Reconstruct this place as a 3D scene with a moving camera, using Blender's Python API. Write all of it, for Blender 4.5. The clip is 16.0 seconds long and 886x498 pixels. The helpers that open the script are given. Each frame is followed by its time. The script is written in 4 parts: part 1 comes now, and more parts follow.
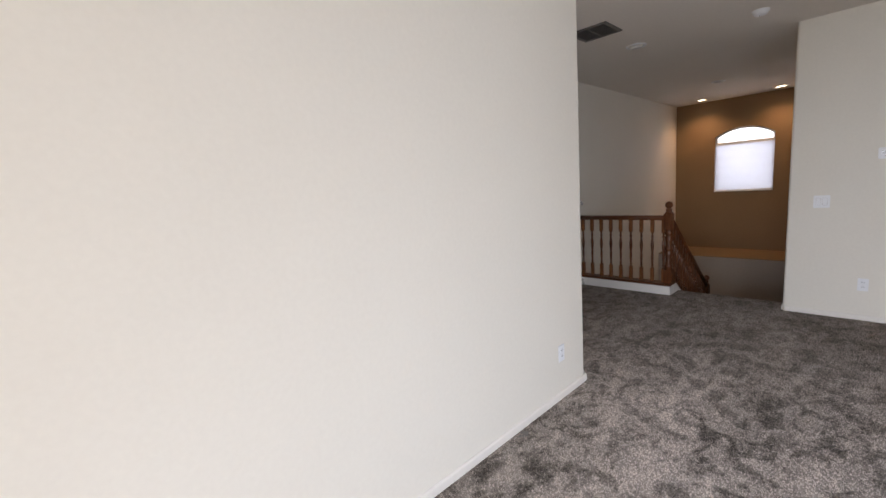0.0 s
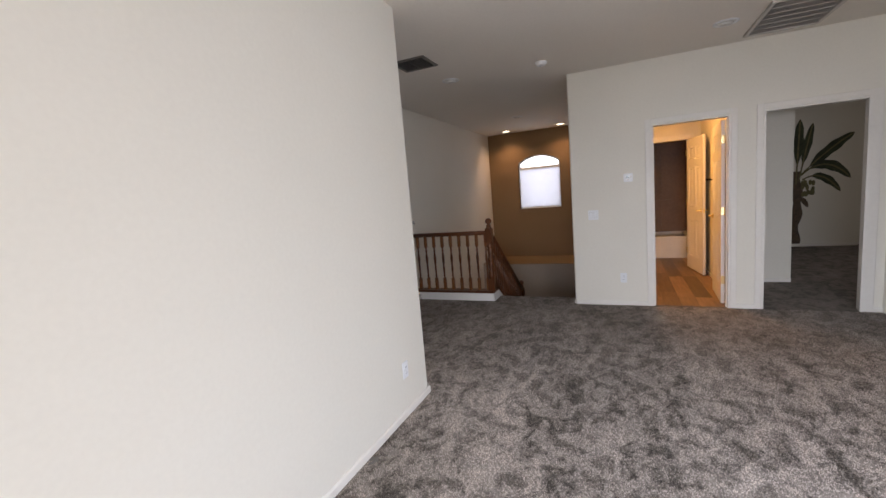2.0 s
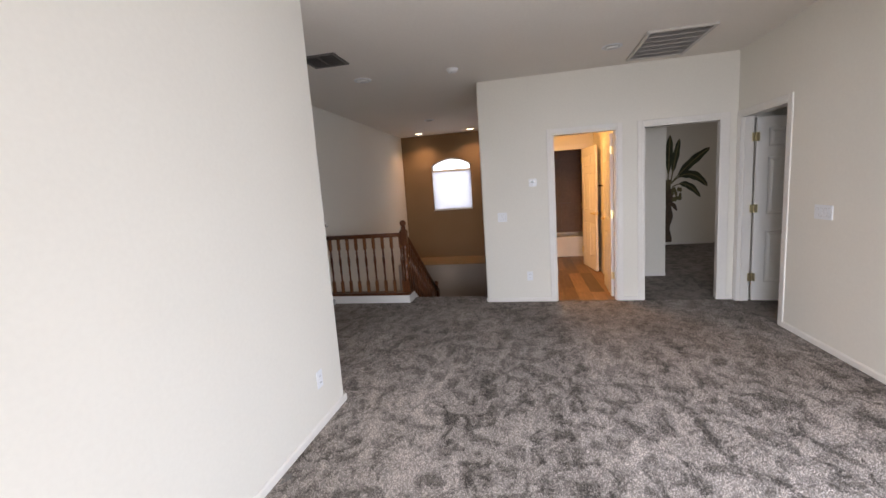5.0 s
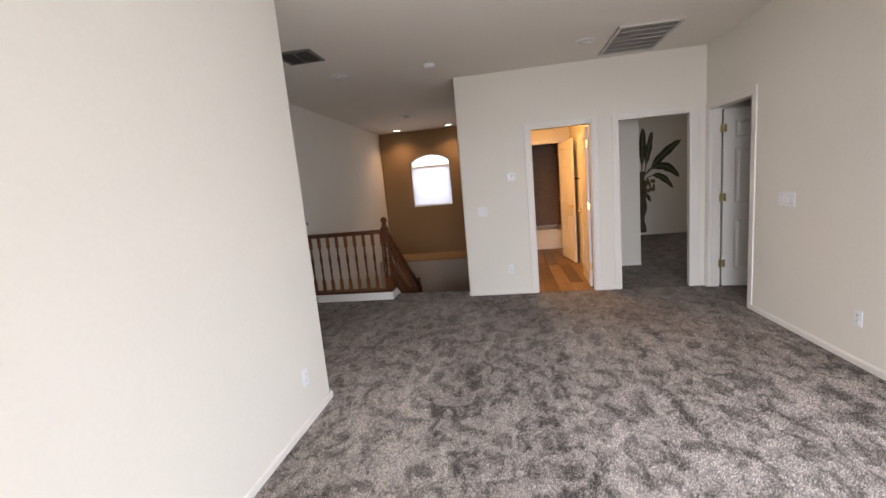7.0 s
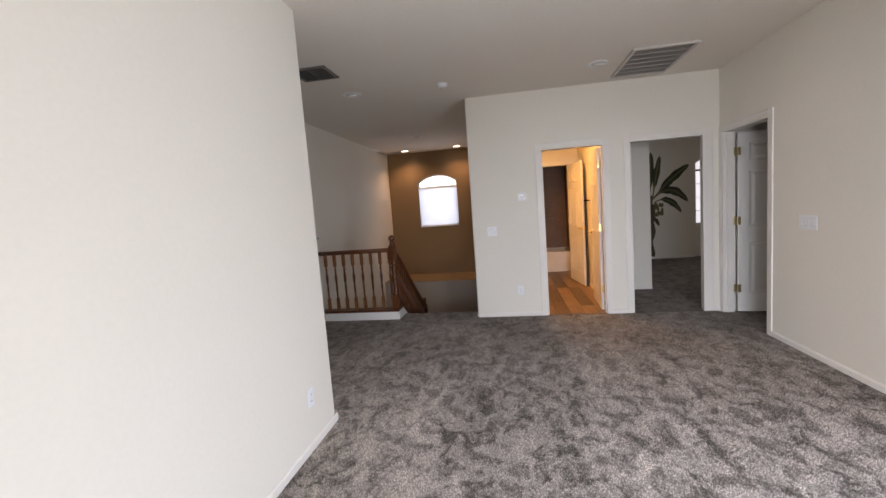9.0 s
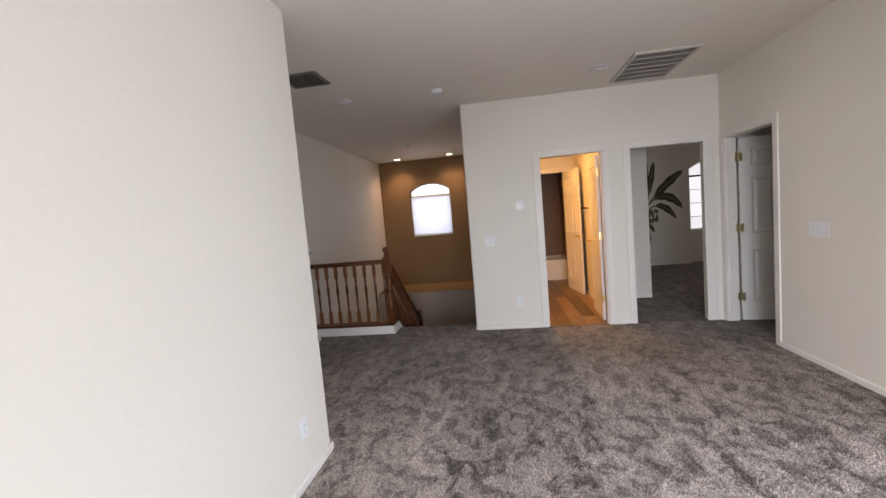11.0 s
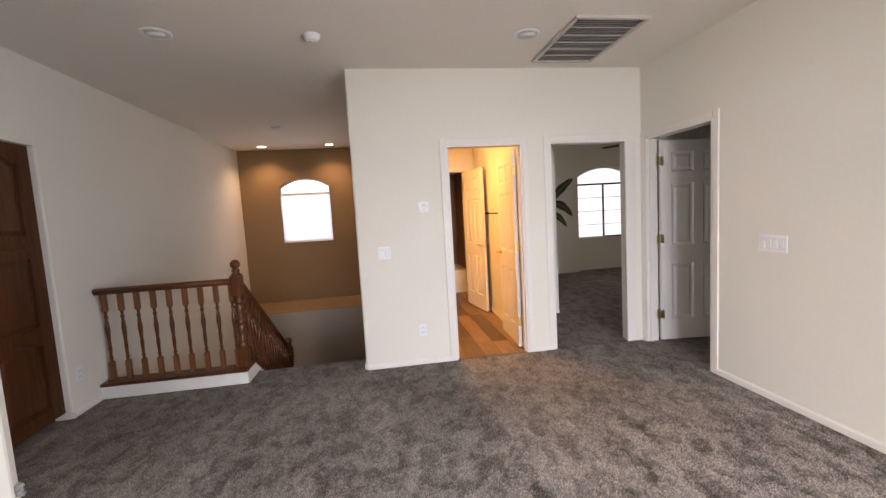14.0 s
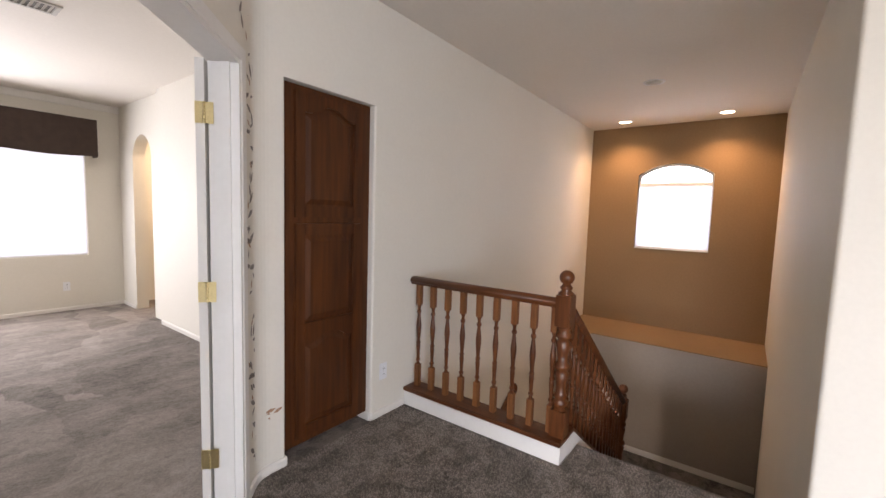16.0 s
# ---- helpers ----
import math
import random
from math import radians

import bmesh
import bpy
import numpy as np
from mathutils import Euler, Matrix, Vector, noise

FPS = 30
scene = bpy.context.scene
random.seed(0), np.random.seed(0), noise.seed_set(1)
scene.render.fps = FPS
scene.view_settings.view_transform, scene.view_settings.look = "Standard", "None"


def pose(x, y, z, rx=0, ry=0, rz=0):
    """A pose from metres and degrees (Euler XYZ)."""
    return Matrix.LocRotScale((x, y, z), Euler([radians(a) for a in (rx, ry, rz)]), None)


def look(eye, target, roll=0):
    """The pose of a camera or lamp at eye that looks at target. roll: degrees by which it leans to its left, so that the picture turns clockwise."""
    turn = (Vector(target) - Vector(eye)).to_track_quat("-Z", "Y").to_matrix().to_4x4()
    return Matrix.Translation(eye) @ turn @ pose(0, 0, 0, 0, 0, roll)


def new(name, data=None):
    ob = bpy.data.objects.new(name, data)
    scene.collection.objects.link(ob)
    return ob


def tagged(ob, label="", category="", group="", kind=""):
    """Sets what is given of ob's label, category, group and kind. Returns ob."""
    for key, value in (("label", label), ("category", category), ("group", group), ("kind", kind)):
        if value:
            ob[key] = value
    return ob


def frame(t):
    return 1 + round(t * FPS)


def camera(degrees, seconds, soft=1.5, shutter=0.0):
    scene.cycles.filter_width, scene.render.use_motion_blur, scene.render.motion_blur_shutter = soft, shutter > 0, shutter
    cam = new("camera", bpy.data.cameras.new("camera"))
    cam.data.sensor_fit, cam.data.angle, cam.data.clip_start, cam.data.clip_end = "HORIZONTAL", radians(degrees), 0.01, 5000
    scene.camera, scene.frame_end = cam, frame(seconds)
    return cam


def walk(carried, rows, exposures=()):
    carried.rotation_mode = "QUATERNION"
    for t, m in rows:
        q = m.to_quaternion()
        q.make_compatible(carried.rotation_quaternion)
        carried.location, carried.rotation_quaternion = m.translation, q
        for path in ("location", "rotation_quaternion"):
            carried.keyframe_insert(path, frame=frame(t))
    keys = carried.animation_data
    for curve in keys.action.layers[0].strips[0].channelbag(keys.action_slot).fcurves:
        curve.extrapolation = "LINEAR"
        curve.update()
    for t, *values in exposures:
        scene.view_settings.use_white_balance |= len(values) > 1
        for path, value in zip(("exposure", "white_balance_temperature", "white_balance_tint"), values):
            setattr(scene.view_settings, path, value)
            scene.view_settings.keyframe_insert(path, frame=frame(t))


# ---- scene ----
cam = camera(94.6, 16.0)
PATH = [
    (0, (0.084, 0.125, 1.467), (1.443, 1.562, 1.174), -4.0),
    (0.5, (0.087, 0.164, 1.472), (1.522, 1.53, 1.2), -4.8),
    (1, (0.086, 0.189, 1.463), (1.622, 1.443, 1.203), -4.7),
    (1.5, (0.093, 0.157, 1.463), (1.777, 1.207, 1.215), -4.5),
    (2, (0.113, 0.122, 1.47), (1.924, 0.931, 1.215), -4.8),
    (2.5, (0.124, 0.096, 1.465), (2.012, 0.698, 1.201), -5.1),
    (3, (0.149, 0.094, 1.467), (2.077, 0.545, 1.19), -4.9),
    (5.5, (0.105, 0.149, 1.485), (2.042, 0.561, 1.203), -4.0),
    (6, (0.099, 0.162, 1.475), (2.028, 0.601, 1.183), -4.6),
    (6.5, (0.075, 0.161, 1.48), (2.014, 0.551, 1.179), -5.0),
    (7, (0.082, 0.137, 1.474), (2.032, 0.458, 1.168), -5.2),
    (7.5, (0.096, 0.114, 1.474), (2.058, 0.37, 1.182), -5.2),
    (8, (0.103, 0.09, 1.468), (2.074, 0.289, 1.195), -4.8),
    (8.5, (0.077, 0.115, 1.457), (2.045, 0.353, 1.198), -4.4),
    (9, (0.144, 0.225, 1.432), (2.108, 0.553, 1.235), -4.2),
    (11.5, (0.31, 0.319, 1.469), (2.291, 0.554, 1.329), -5.3),
    (12, (0.319, 0.309, 1.47), (2.311, 0.409, 1.315), -5.0),
    (12.5, (0.414, 0.333, 1.444), (2.403, 0.261, 1.25), -4.5),
    (13, (0.654, 0.441, 1.446), (2.633, 0.214, 1.262), -4.2),
    (13.5, (1.056, 0.451, 1.435), (3.019, 0.114, 1.25), -3.8),
    (14, (1.491, 0.466, 1.453), (3.461, 0.172, 1.27), -3.3),
    (14.5, (1.938, 0.55, 1.44), (3.926, 0.445, 1.245), -2.5),
    (15, (2.344, 0.603, 1.432), (4.318, 0.872, 1.256), -1.3),
    (15.5, (2.723, 0.778, 1.43), (4.6, 1.447, 1.261), 0.6),
    (16, (3.098, 0.979, 1.427), (4.701, 2.164, 1.257), 1.8),
]
# the clip's camera opens up a little as it nears the stairwell
EXPOSURES = [(0.0, -1.05, 6830, 20), (1.5, -1.02, 6830, 20), (2.0, -1.04, 6830, 20), (3.0, -0.88, 6730, 20), (5.5, -0.75, 6730, 20), (6.0, -0.74, 7180, 21), (6.5, -0.76, 7130, 21), (7.5, -0.74, 6830, 20), (9.0, -0.82, 6780, 20), (12.5, -0.7, 6880, 20), (13.5, -0.42, 7030, 22), (14.0, -0.32, 7030, 22), (14.5, -0.15, 6980, 22), (15.0, 0.11, 6780, 22), (15.5, 0.13, 6530, 22), (16.0, 0.29, 7030, 22)]
walk(cam, [(t, look(eye, target, roll)) for t, eye, target, roll in PATH], EXPOSURES)

# ---- world, large lights ----
CEIL = 2.755
world = bpy.data.worlds.new("sky")
scene.world = world
world.use_nodes = True
wn = world.node_tree
sky = wn.nodes.new("ShaderNodeTexSky")
sky.sky_type, sky.sun_disc = "NISHITA", False
sky.sun_elevation, sky.sun_rotation = radians(48), radians(200)
wn.nodes["Background"].inputs["Strength"].default_value = 0.12
wn.links.new(sky.outputs["Color"], wn.nodes["Background"].inputs["Color"])


def area_lamp(name, eye, target, width, height, watts, colour):
    data = bpy.data.lights.new(name, "AREA")
    data.shape, data.size, data.size_y, data.energy, data.color = "RECTANGLE", width, height, watts, colour
    ob = new(name, data)
    ob.matrix_world = look(eye, target)
    return ob


def spot_lamp(name, eye, target, watts, colour, angle, blend, radius=0.04):
    data = bpy.data.lights.new(name, "SPOT")
    data.energy, data.color, data.spot_size, data.spot_blend, data.shadow_soft_size = watts, colour, radians(angle), blend, radius
    ob = new(name, data)
    ob.matrix_world = look(eye, target)
    return ob


DAY = (0.86, 0.93, 1.0)
WARM = (1.0, 0.49, 0.12)
SKYBLUE, GROUND = (0.70, 0.84, 1.0), (1.0, 0.86, 0.62)
area_lamp("daylight_loft", (-2.30, -0.2, 1.3), (0.8, -1.7, -1.35), 2.0, 1.4, 290, SKYBLUE).data.spread = radians(115)
area_lamp("ground_bounce_loft", (-2.54, -0.3, 1.2), (0.6, 0.9, 1.7), 2.0, 1.4, 60, GROUND)
area_lamp("daylight_loft_side", (0.4, -2.12, 1.15), (2.3, 1.5, -0.4), 1.7, 1.5, 135, SKYBLUE).data.spread = radians(150)
area_lamp("daylight_master", (2.6, 7.95, 1.5), (2.8, 4.0, 0.8), 2.2, 1.3, 145, DAY)
area_lamp("daylight_foyer", (3.15, 2.45, -1.6), (8.55, 2.35, -0.7), 0.5, 1.0, 30, (1.0, 0.95, 0.88))
area_lamp("daylight_stair", (9.76, 1.82, 1.62), (7.0, 1.82, 1.5), 0.9, 1.15, 22, DAY)
area_lamp("daylight_bedroom", (7.2, -5.2, 1.4), (7.9, -3.0, 1.0), 1.4, 1.2, 13, (1.0, 0.96, 0.88))
area_lamp("bath_ceiling_glow", (6.4, -0.15, 2.36), (6.4, -0.15, 0), 0.5, 0.5, 48, WARM)
spot_lamp("downlight_glow", (9.14, 2.42, 2.70), (9.16, 2.42, 0), 58, (1.0, 0.64, 0.36), 132, 1.0)
spot_lamp("downlight_glow", (9.14, 1.27, 2.70), (9.16, 1.27, 0), 58, (1.0, 0.64, 0.36), 132, 1.0)


# ---- materials ----
def mat(name, colour, rough=0.6, metal=0.0, second=None, scale=4.0, fine=60.0, mix=0.5, bump=0.15, depth=0.002, spec=0.5, stretch=(1, 1, 1), bump_scale=None, coat=0.0, per_object=0.0):
    """Principled material with two scales of variation in object space and a fine relief."""
    m = bpy.data.materials.new(name)
    m.use_nodes = True
    t = m.node_tree
    b = t.nodes["Principled BSDF"]
    b.inputs["Roughness"].default_value, b.inputs["Metallic"].default_value = rough, metal
    b.inputs["Specular IOR Level"].default_value = spec
    b.inputs["Coat Weight"].default_value = coat
    second = second or tuple(c * 0.86 for c in colour)
    geo = t.nodes.new("ShaderNodeNewGeometry")
    mapn = t.nodes.new("ShaderNodeMapping")
    mapn.inputs["Scale"].default_value = stretch
    t.links.new(geo.outputs["Position"], mapn.inputs["Vector"])
    n1, n2 = t.nodes.new("ShaderNodeTexNoise"), t.nodes.new("ShaderNodeTexNoise")
    n1.inputs["Scale"].default_value, n2.inputs["Scale"].default_value = scale, fine
    n1.inputs["Detail"].default_value = 4
    n2.inputs["Detail"].default_value = 3
    for n in (n1, n2):
        t.links.new(mapn.outputs["Vector"], n.inputs["Vector"])
    add = t.nodes.new("ShaderNodeMath")
    add.operation = "ADD"
    t.links.new(n1.outputs["Fac"], add.inputs[0])
    t.links.new(n2.outputs["Fac"], add.inputs[1])
    ramp = t.nodes.new("ShaderNodeMapRange")
    ramp.inputs["From Min"].default_value, ramp.inputs["From Max"].default_value = 1.0 - mix / 2, 1.0 + mix / 2
    t.links.new(add.outputs[0], ramp.inputs["Value"])
    mixn = t.nodes.new("ShaderNodeMix")
    mixn.data_type = "RGBA"
    mixn.inputs["A"].default_value, mixn.inputs["B"].default_value = (*colour, 1), (*second, 1)
    t.links.new(ramp.outputs["Result"], mixn.inputs["Factor"])
    out = mixn.outputs["Result"]
    if per_object:
        info = t.nodes.new("ShaderNodeObjectInfo")
        hsv = t.nodes.new("ShaderNodeHueSaturation")
        mr = t.nodes.new("ShaderNodeMapRange")
        mr.inputs["To Min"].default_value, mr.inputs["To Max"].default_value = 1 - per_object, 1 + per_object
        t.links.new(info.outputs["Random"], mr.inputs["Value"])
        t.links.new(mr.outputs["Result"], hsv.inputs["Value"])
        t.links.new(out, hsv.inputs["Color"])
        out = hsv.outputs["Color"]
    t.links.new(out, b.inputs["Base Color"])
    if bump:
        n3 = t.nodes.new("ShaderNodeTexNoise")
        n3.inputs["Scale"].default_value = bump_scale or fine
        n3.inputs["Detail"].default_value = 2
        t.links.new(mapn.outputs["Vector"], n3.inputs["Vector"])
        bn = t.nodes.new("ShaderNodeBump")
        bn.inputs["Strength"].default_value, bn.inputs["Distance"].default_value = bump, depth
        t.links.new(n3.outputs["Fac"], bn.inputs["Height"])
        t.links.new(bn.outputs["Normal"], b.inputs["Normal"])
    return m


def glow(name, colour, strength):
    m = bpy.data.materials.new(name)
    m.use_nodes = True
    t = m.node_tree
    t.nodes.remove(t.nodes["Principled BSDF"])
    e = t.nodes.new("ShaderNodeEmission")
    e.inputs["Color"].default_value, e.inputs["Strength"].default_value = (*colour, 1), strength
    t.links.new(e.outputs[0], t.nodes["Material Output"].inputs["Surface"])
    return m


def glass(name):
    m = bpy.data.materials.new(name)
    m.use_nodes = True
    t = m.node_tree
    b = t.nodes["Principled BSDF"]
    b.inputs["Transmission Weight"].default_value, b.inputs["Roughness"].default_value, b.inputs["IOR"].default_value = 1.0, 0.0, 1.45
    return m


def sheer(name, colour):
    """Thin woven blind that lets daylight through."""
    m = mat(name, colour, 0.9, fine=400, bump=0)
    t = m.node_tree
    tr = t.nodes.new("ShaderNodeBsdfTranslucent")
    tr.inputs["Color"].default_value = (*colour, 1)
    mx = t.nodes.new("ShaderNodeMixShader")
    mx.inputs[0].default_value = 0.75
    t.links.new(t.nodes["Principled BSDF"].outputs[0], mx.inputs[1])
    t.links.new(tr.outputs[0], mx.inputs[2])
    t.links.new(mx.outputs[0], t.nodes["Material Output"].inputs["Surface"])
    return m


def carpet_mat(name, pile=False, vacuumed=False):
    """Cut-pile carpet: speckled yarn, brushed patches where the pile lies over, tufted relief."""
    m = bpy.data.materials.new(name)
    m.use_nodes = True
    t = m.node_tree
    b = t.nodes["Principled BSDF"]
    b.inputs["Roughness"].default_value, b.inputs["Specular IOR Level"].default_value = 0.95, 0.1
    b.inputs["Sheen Weight"].default_value = 0.06
    geo = t.nodes.new("ShaderNodeNewGeometry")

    def noise_node(scale, detail, rough=0.5, stretch=(1, 1, 1), distortion=0.0):
        mp = t.nodes.new("ShaderNodeMapping")
        mp.inputs["Scale"].default_value = stretch
        mp.inputs["Rotation"].default_value = (0, 0, 0.6)
        n = t.nodes.new("ShaderNodeTexNoise")
        n.inputs["Scale"].default_value, n.inputs["Detail"].default_value, n.inputs["Roughness"].default_value = scale, detail, rough
        n.inputs["Distortion"].default_value = distortion
        t.links.new(geo.outputs["Position"], mp.inputs["Vector"])
        t.links.new(mp.outputs["Vector"], n.inputs["Vector"])
        return n.outputs["Fac"]

    def mapped(v, a, c, lo=0.0, hi=1.0):
        r = t.nodes.new("ShaderNodeMapRange")
        r.inputs["From Min"].default_value, r.inputs["From Max"].default_value = a, c
        r.inputs["To Min"].default_value, r.inputs["To Max"].default_value = lo, hi
        t.links.new(v, r.inputs["Value"])
        return r.outputs["Result"]

    def maths(op, a, c):
        k = t.nodes.new("ShaderNodeMath")
        k.operation = op
        for i, v in enumerate((a, c)):
            if isinstance(v, float):
                k.inputs[i].default_value = v
            else:
                t.links.new(v, k.inputs[i])
        return k.outputs[0]

    def wedges(scale, stretch, turn):
        """Long brushed wedges left by a vacuum cleaner, each lying its own way."""
        warp = t.nodes.new("ShaderNodeTexNoise")
        warp.inputs["Scale"].default_value, warp.inputs["Detail"].default_value = 2.2, 5
        t.links.new(geo.outputs["Position"], warp.inputs["Vector"])
        blend = t.nodes.new("ShaderNodeMix")
        blend.data_type = "VECTOR"
        blend.inputs["Factor"].default_value = 0.24
        t.links.new(geo.outputs["Position"], blend.inputs["A"])
        t.links.new(warp.outputs["Color"], blend.inputs["B"])
        mp = t.nodes.new("ShaderNodeMapping")
        mp.inputs["Rotation"].default_value, mp.inputs["Scale"].default_value = (0, 0, turn), stretch
        cell = t.nodes.new("ShaderNodeTexVoronoi")
        cell.inputs["Scale"].default_value = scale
        t.links.new(blend.outputs["Result"], mp.inputs["Vector"])
        t.links.new(mp.outputs["Vector"], cell.inputs["Vector"])
        grey = t.nodes.new("ShaderNodeSeparateColor")
        t.links.new(cell.outputs["Color"], grey.inputs["Color"])
        return grey.outputs["Red"]

    patch = mapped(noise_node(6.4, 8, 0.70, (1, 1.25, 1), 0.6), 0.43, 0.54)
    stroke = mapped(noise_node(3.0, 5, 0.6, (0.45, 2.2, 1), 0.2), 0.45, 0.58)
    broad = mapped(noise_node(1.1, 4, 0.6, (1, 1.3, 1), 0.3), 0.38, 0.60)
    tuft = noise_node(95, 3, 0.7)
    mid = mapped(noise_node(26, 4, 0.7), 0.38, 0.62)
    if pile:
        yarn = geo.outputs["Random Per Island"]
    else:
        yarn = mapped(noise_node(85, 3, 0.75), 0.38, 0.62)
    # near pile's sheen put into the colour: contrast and tone fade along x
    xyz = t.nodes.new("ShaderNodeSeparateXYZ")
    t.links.new(geo.outputs["Position"], xyz.inputs[0])
    sheen_fade = mapped(xyz.outputs["X"], 2.6, 4.4, 1.0, 0.45)
    brushed = maths("ADD", maths("MULTIPLY", patch, 0.29 if not vacuumed else 0.05), maths("MULTIPLY", stroke, 0.12 if not vacuumed else 0.05))
    lying = maths("MULTIPLY", wedges(1.7, (0.45, 1.5, 1), -0.45), 0.13) if not vacuumed else maths("MULTIPLY", wedges(3.4, (1.35, 0.7, 1), 0.5), 0.16)
    brushed = maths("ADD", brushed, lying)
    v = maths("MULTIPLY", maths("SUBTRACT", brushed, 0.28), sheen_fade) if not vacuumed else maths("SUBTRACT", brushed, 0.22)
    v = maths("ADD", maths("ADD", v, 0.255 if not vacuumed else 0.235), maths("MULTIPLY", broad, 0.08))
    v = maths("ADD", v, maths("MULTIPLY", yarn, 0.10) if vacuumed else maths("MULTIPLY", maths("MULTIPLY", yarn, 0.19), sheen_fade))
    v = maths("ADD", v, maths("MULTIPLY", mid, 0.08) if vacuumed else maths("MULTIPLY", maths("MULTIPLY", mid, 0.12), sheen_fade))
    if vacuumed:
        v = maths("ADD", v, 0.10)
    ramp = t.nodes.new("ShaderNodeValToRGB")
    e = ramp.color_ramp.elements
    # untufted carpet is darkened for the shade its missing tufts would hold
    k = 1.0 if pile else 0.60
    e[0].position, e[0].color = 0.15, (0.105 * k, 0.090 * k, 0.075 * k, 1)
    e[1].position, e[1].color = 0.80, (0.82 * k, 0.715 * k, 0.645 * k, 1)
    t.links.new(v, ramp.inputs["Fac"])
    t.links.new(ramp.outputs["Color"], b.inputs["Base Color"])
    bn = t.nodes.new("ShaderNodeBump")
    bn.inputs["Strength"].default_value, bn.inputs["Distance"].default_value = 0.9, 0.008
    h = maths("ADD", maths("MULTIPLY", tuft, 0.7), maths("MULTIPLY", mid, 0.35))
    t.links.new(h, bn.inputs["Height"])
    t.links.new(bn.outputs["Normal"], b.inputs["Normal"])
    return m


WALL = mat("cream_wall_paint", (0.76, 0.727, 0.648), 0.62, second=(0.735, 0.702, 0.624), scale=1.3, fine=45, bump=0.05, depth=0.002, bump_scale=75, spec=0.3)
CEILING = mat("ceiling_paint", (0.80, 0.755, 0.69), 0.8, second=(0.77, 0.725, 0.66), scale=1.0, fine=40, bump=0.25, depth=0.003, bump_scale=60, spec=0.2)
ACCENT = mat("brown_wall_paint", (0.27, 0.175, 0.092), 0.6, second=(0.245, 0.157, 0.08), scale=1.2, fine=45, bump=0.2, depth=0.002, bump_scale=75, spec=0.3)
# cream wall paint darkened to carry the shade below the stairwell ledge
WALL_SHADED = mat("shaded_wall_paint", (0.34, 0.295, 0.255), 0.6, second=(0.315, 0.27, 0.235), scale=1.2, fine=45, bump=0.2, depth=0.002, bump_scale=75, spec=0.3)
TRIM = mat("white_trim_paint", (0.80, 0.78, 0.745), 0.42, second=(0.77, 0.75, 0.71), scale=3, fine=30, bump=0.05, depth=0.001)
CASING = mat("cream_trim_paint", (0.775, 0.742, 0.685), 0.45, second=(0.745, 0.71, 0.655), scale=3, fine=30, bump=0.05, depth=0.001)
DOORPAINT = mat("white_door_paint", (0.80, 0.775, 0.73), 0.4, second=(0.77, 0.745, 0.70), scale=2.5, fine=90, bump=0.08, depth=0.001, stretch=(6, 6, 0.6))
CARPET = carpet_mat("taupe_carpet")
CARPET_VACUUMED = carpet_mat("vacuumed_taupe_carpet", vacuumed=True)
PILE = carpet_mat("taupe_carpet_pile", True)
OAK = mat("stained_oak", (0.145, 0.047, 0.0150), 0.32, second=(0.056, 0.0165, 0.0055), scale=9, fine=42, mix=0.55, bump=0.12, depth=0.001, stretch=(1, 1, 0.09), coat=0.06, spec=0.35)
OAK_RAIL = mat("stained_oak_rail", (0.150, 0.049, 0.016), 0.38, second=(0.052, 0.0155, 0.0055), scale=9, fine=42, mix=0.55, bump=0.12, depth=0.001, stretch=(1, 0.09, 1), coat=0.08, spec=0.35)
OAK_CAB = mat("cabinet_oak", (0.108, 0.033, 0.0080), 0.45, second=(0.042, 0.0128, 0.0040), scale=7, fine=36, mix=0.6, bump=0.15, depth=0.001, stretch=(1, 1, 0.07), coat=0.03, spec=0.3)
# paler copy of the oak, carrying the light on the balusters' square ends
OAK_LIT = mat("lit_stained_oak", (0.235, 0.095, 0.034), 0.42, second=(0.13, 0.048, 0.016), scale=9, fine=42, mix=0.5, bump=0.12, depth=0.001, stretch=(1, 1, 0.09), coat=0.06, spec=0.35)
BRASS = mat("polished_brass", (0.83, 0.70, 0.38), 0.28, 1.0, scale=8, fine=120, bump=0.03)
PLASTIC = mat("white_plastic", (0.80, 0.81, 0.82), 0.35, second=(0.77, 0.78, 0.79), scale=8, fine=60, bump=0.02)
DARK = mat("dark_gap", (0.02, 0.018, 0.016), 0.8, bump=0)
ROCKER_EDGE = mat("grey_white_plastic", (0.66, 0.65, 0.63), 0.35, bump=0)
VENTPAINT = mat("vent_enamel", (0.58, 0.55, 0.505), 0.4, bump=0.03)
VENTMID = mat("grey_vent_enamel", (0.47, 0.44, 0.41), 0.45, bump=0.03)
VENTGREY = mat("dark_vent_enamel", (0.16, 0.145, 0.13), 0.5, bump=0.03)
VENTDARK = mat("dull_grey", (0.22, 0.205, 0.19), 0.8, bump=0.1)
SCREEN = mat("grey_display", (0.22, 0.24, 0.22), 0.2, bump=0)
SURROUND = mat("brown_shower_panel", (0.22, 0.13, 0.08), 0.5, second=(0.18, 0.105, 0.064), scale=2, fine=20, bump=0.05)
TUB = mat("white_enamel", (0.82, 0.80, 0.77), 0.2, bump=0.01)
PLANK = mat("vinyl_wood_plank", (0.30, 0.185, 0.105), 0.45, second=(0.16, 0.095, 0.052), scale=3, fine=26, mix=0.7, bump=0.1, depth=0.001, stretch=(0.14, 1, 1), per_object=0.5)
BRONZE = mat("bronze_window_frame", (0.05, 0.042, 0.036), 0.4, 0.3, bump=0.02)
WHITEVINYL = mat("white_vinyl_frame", (0.78, 0.78, 0.77), 0.35, bump=0.02)
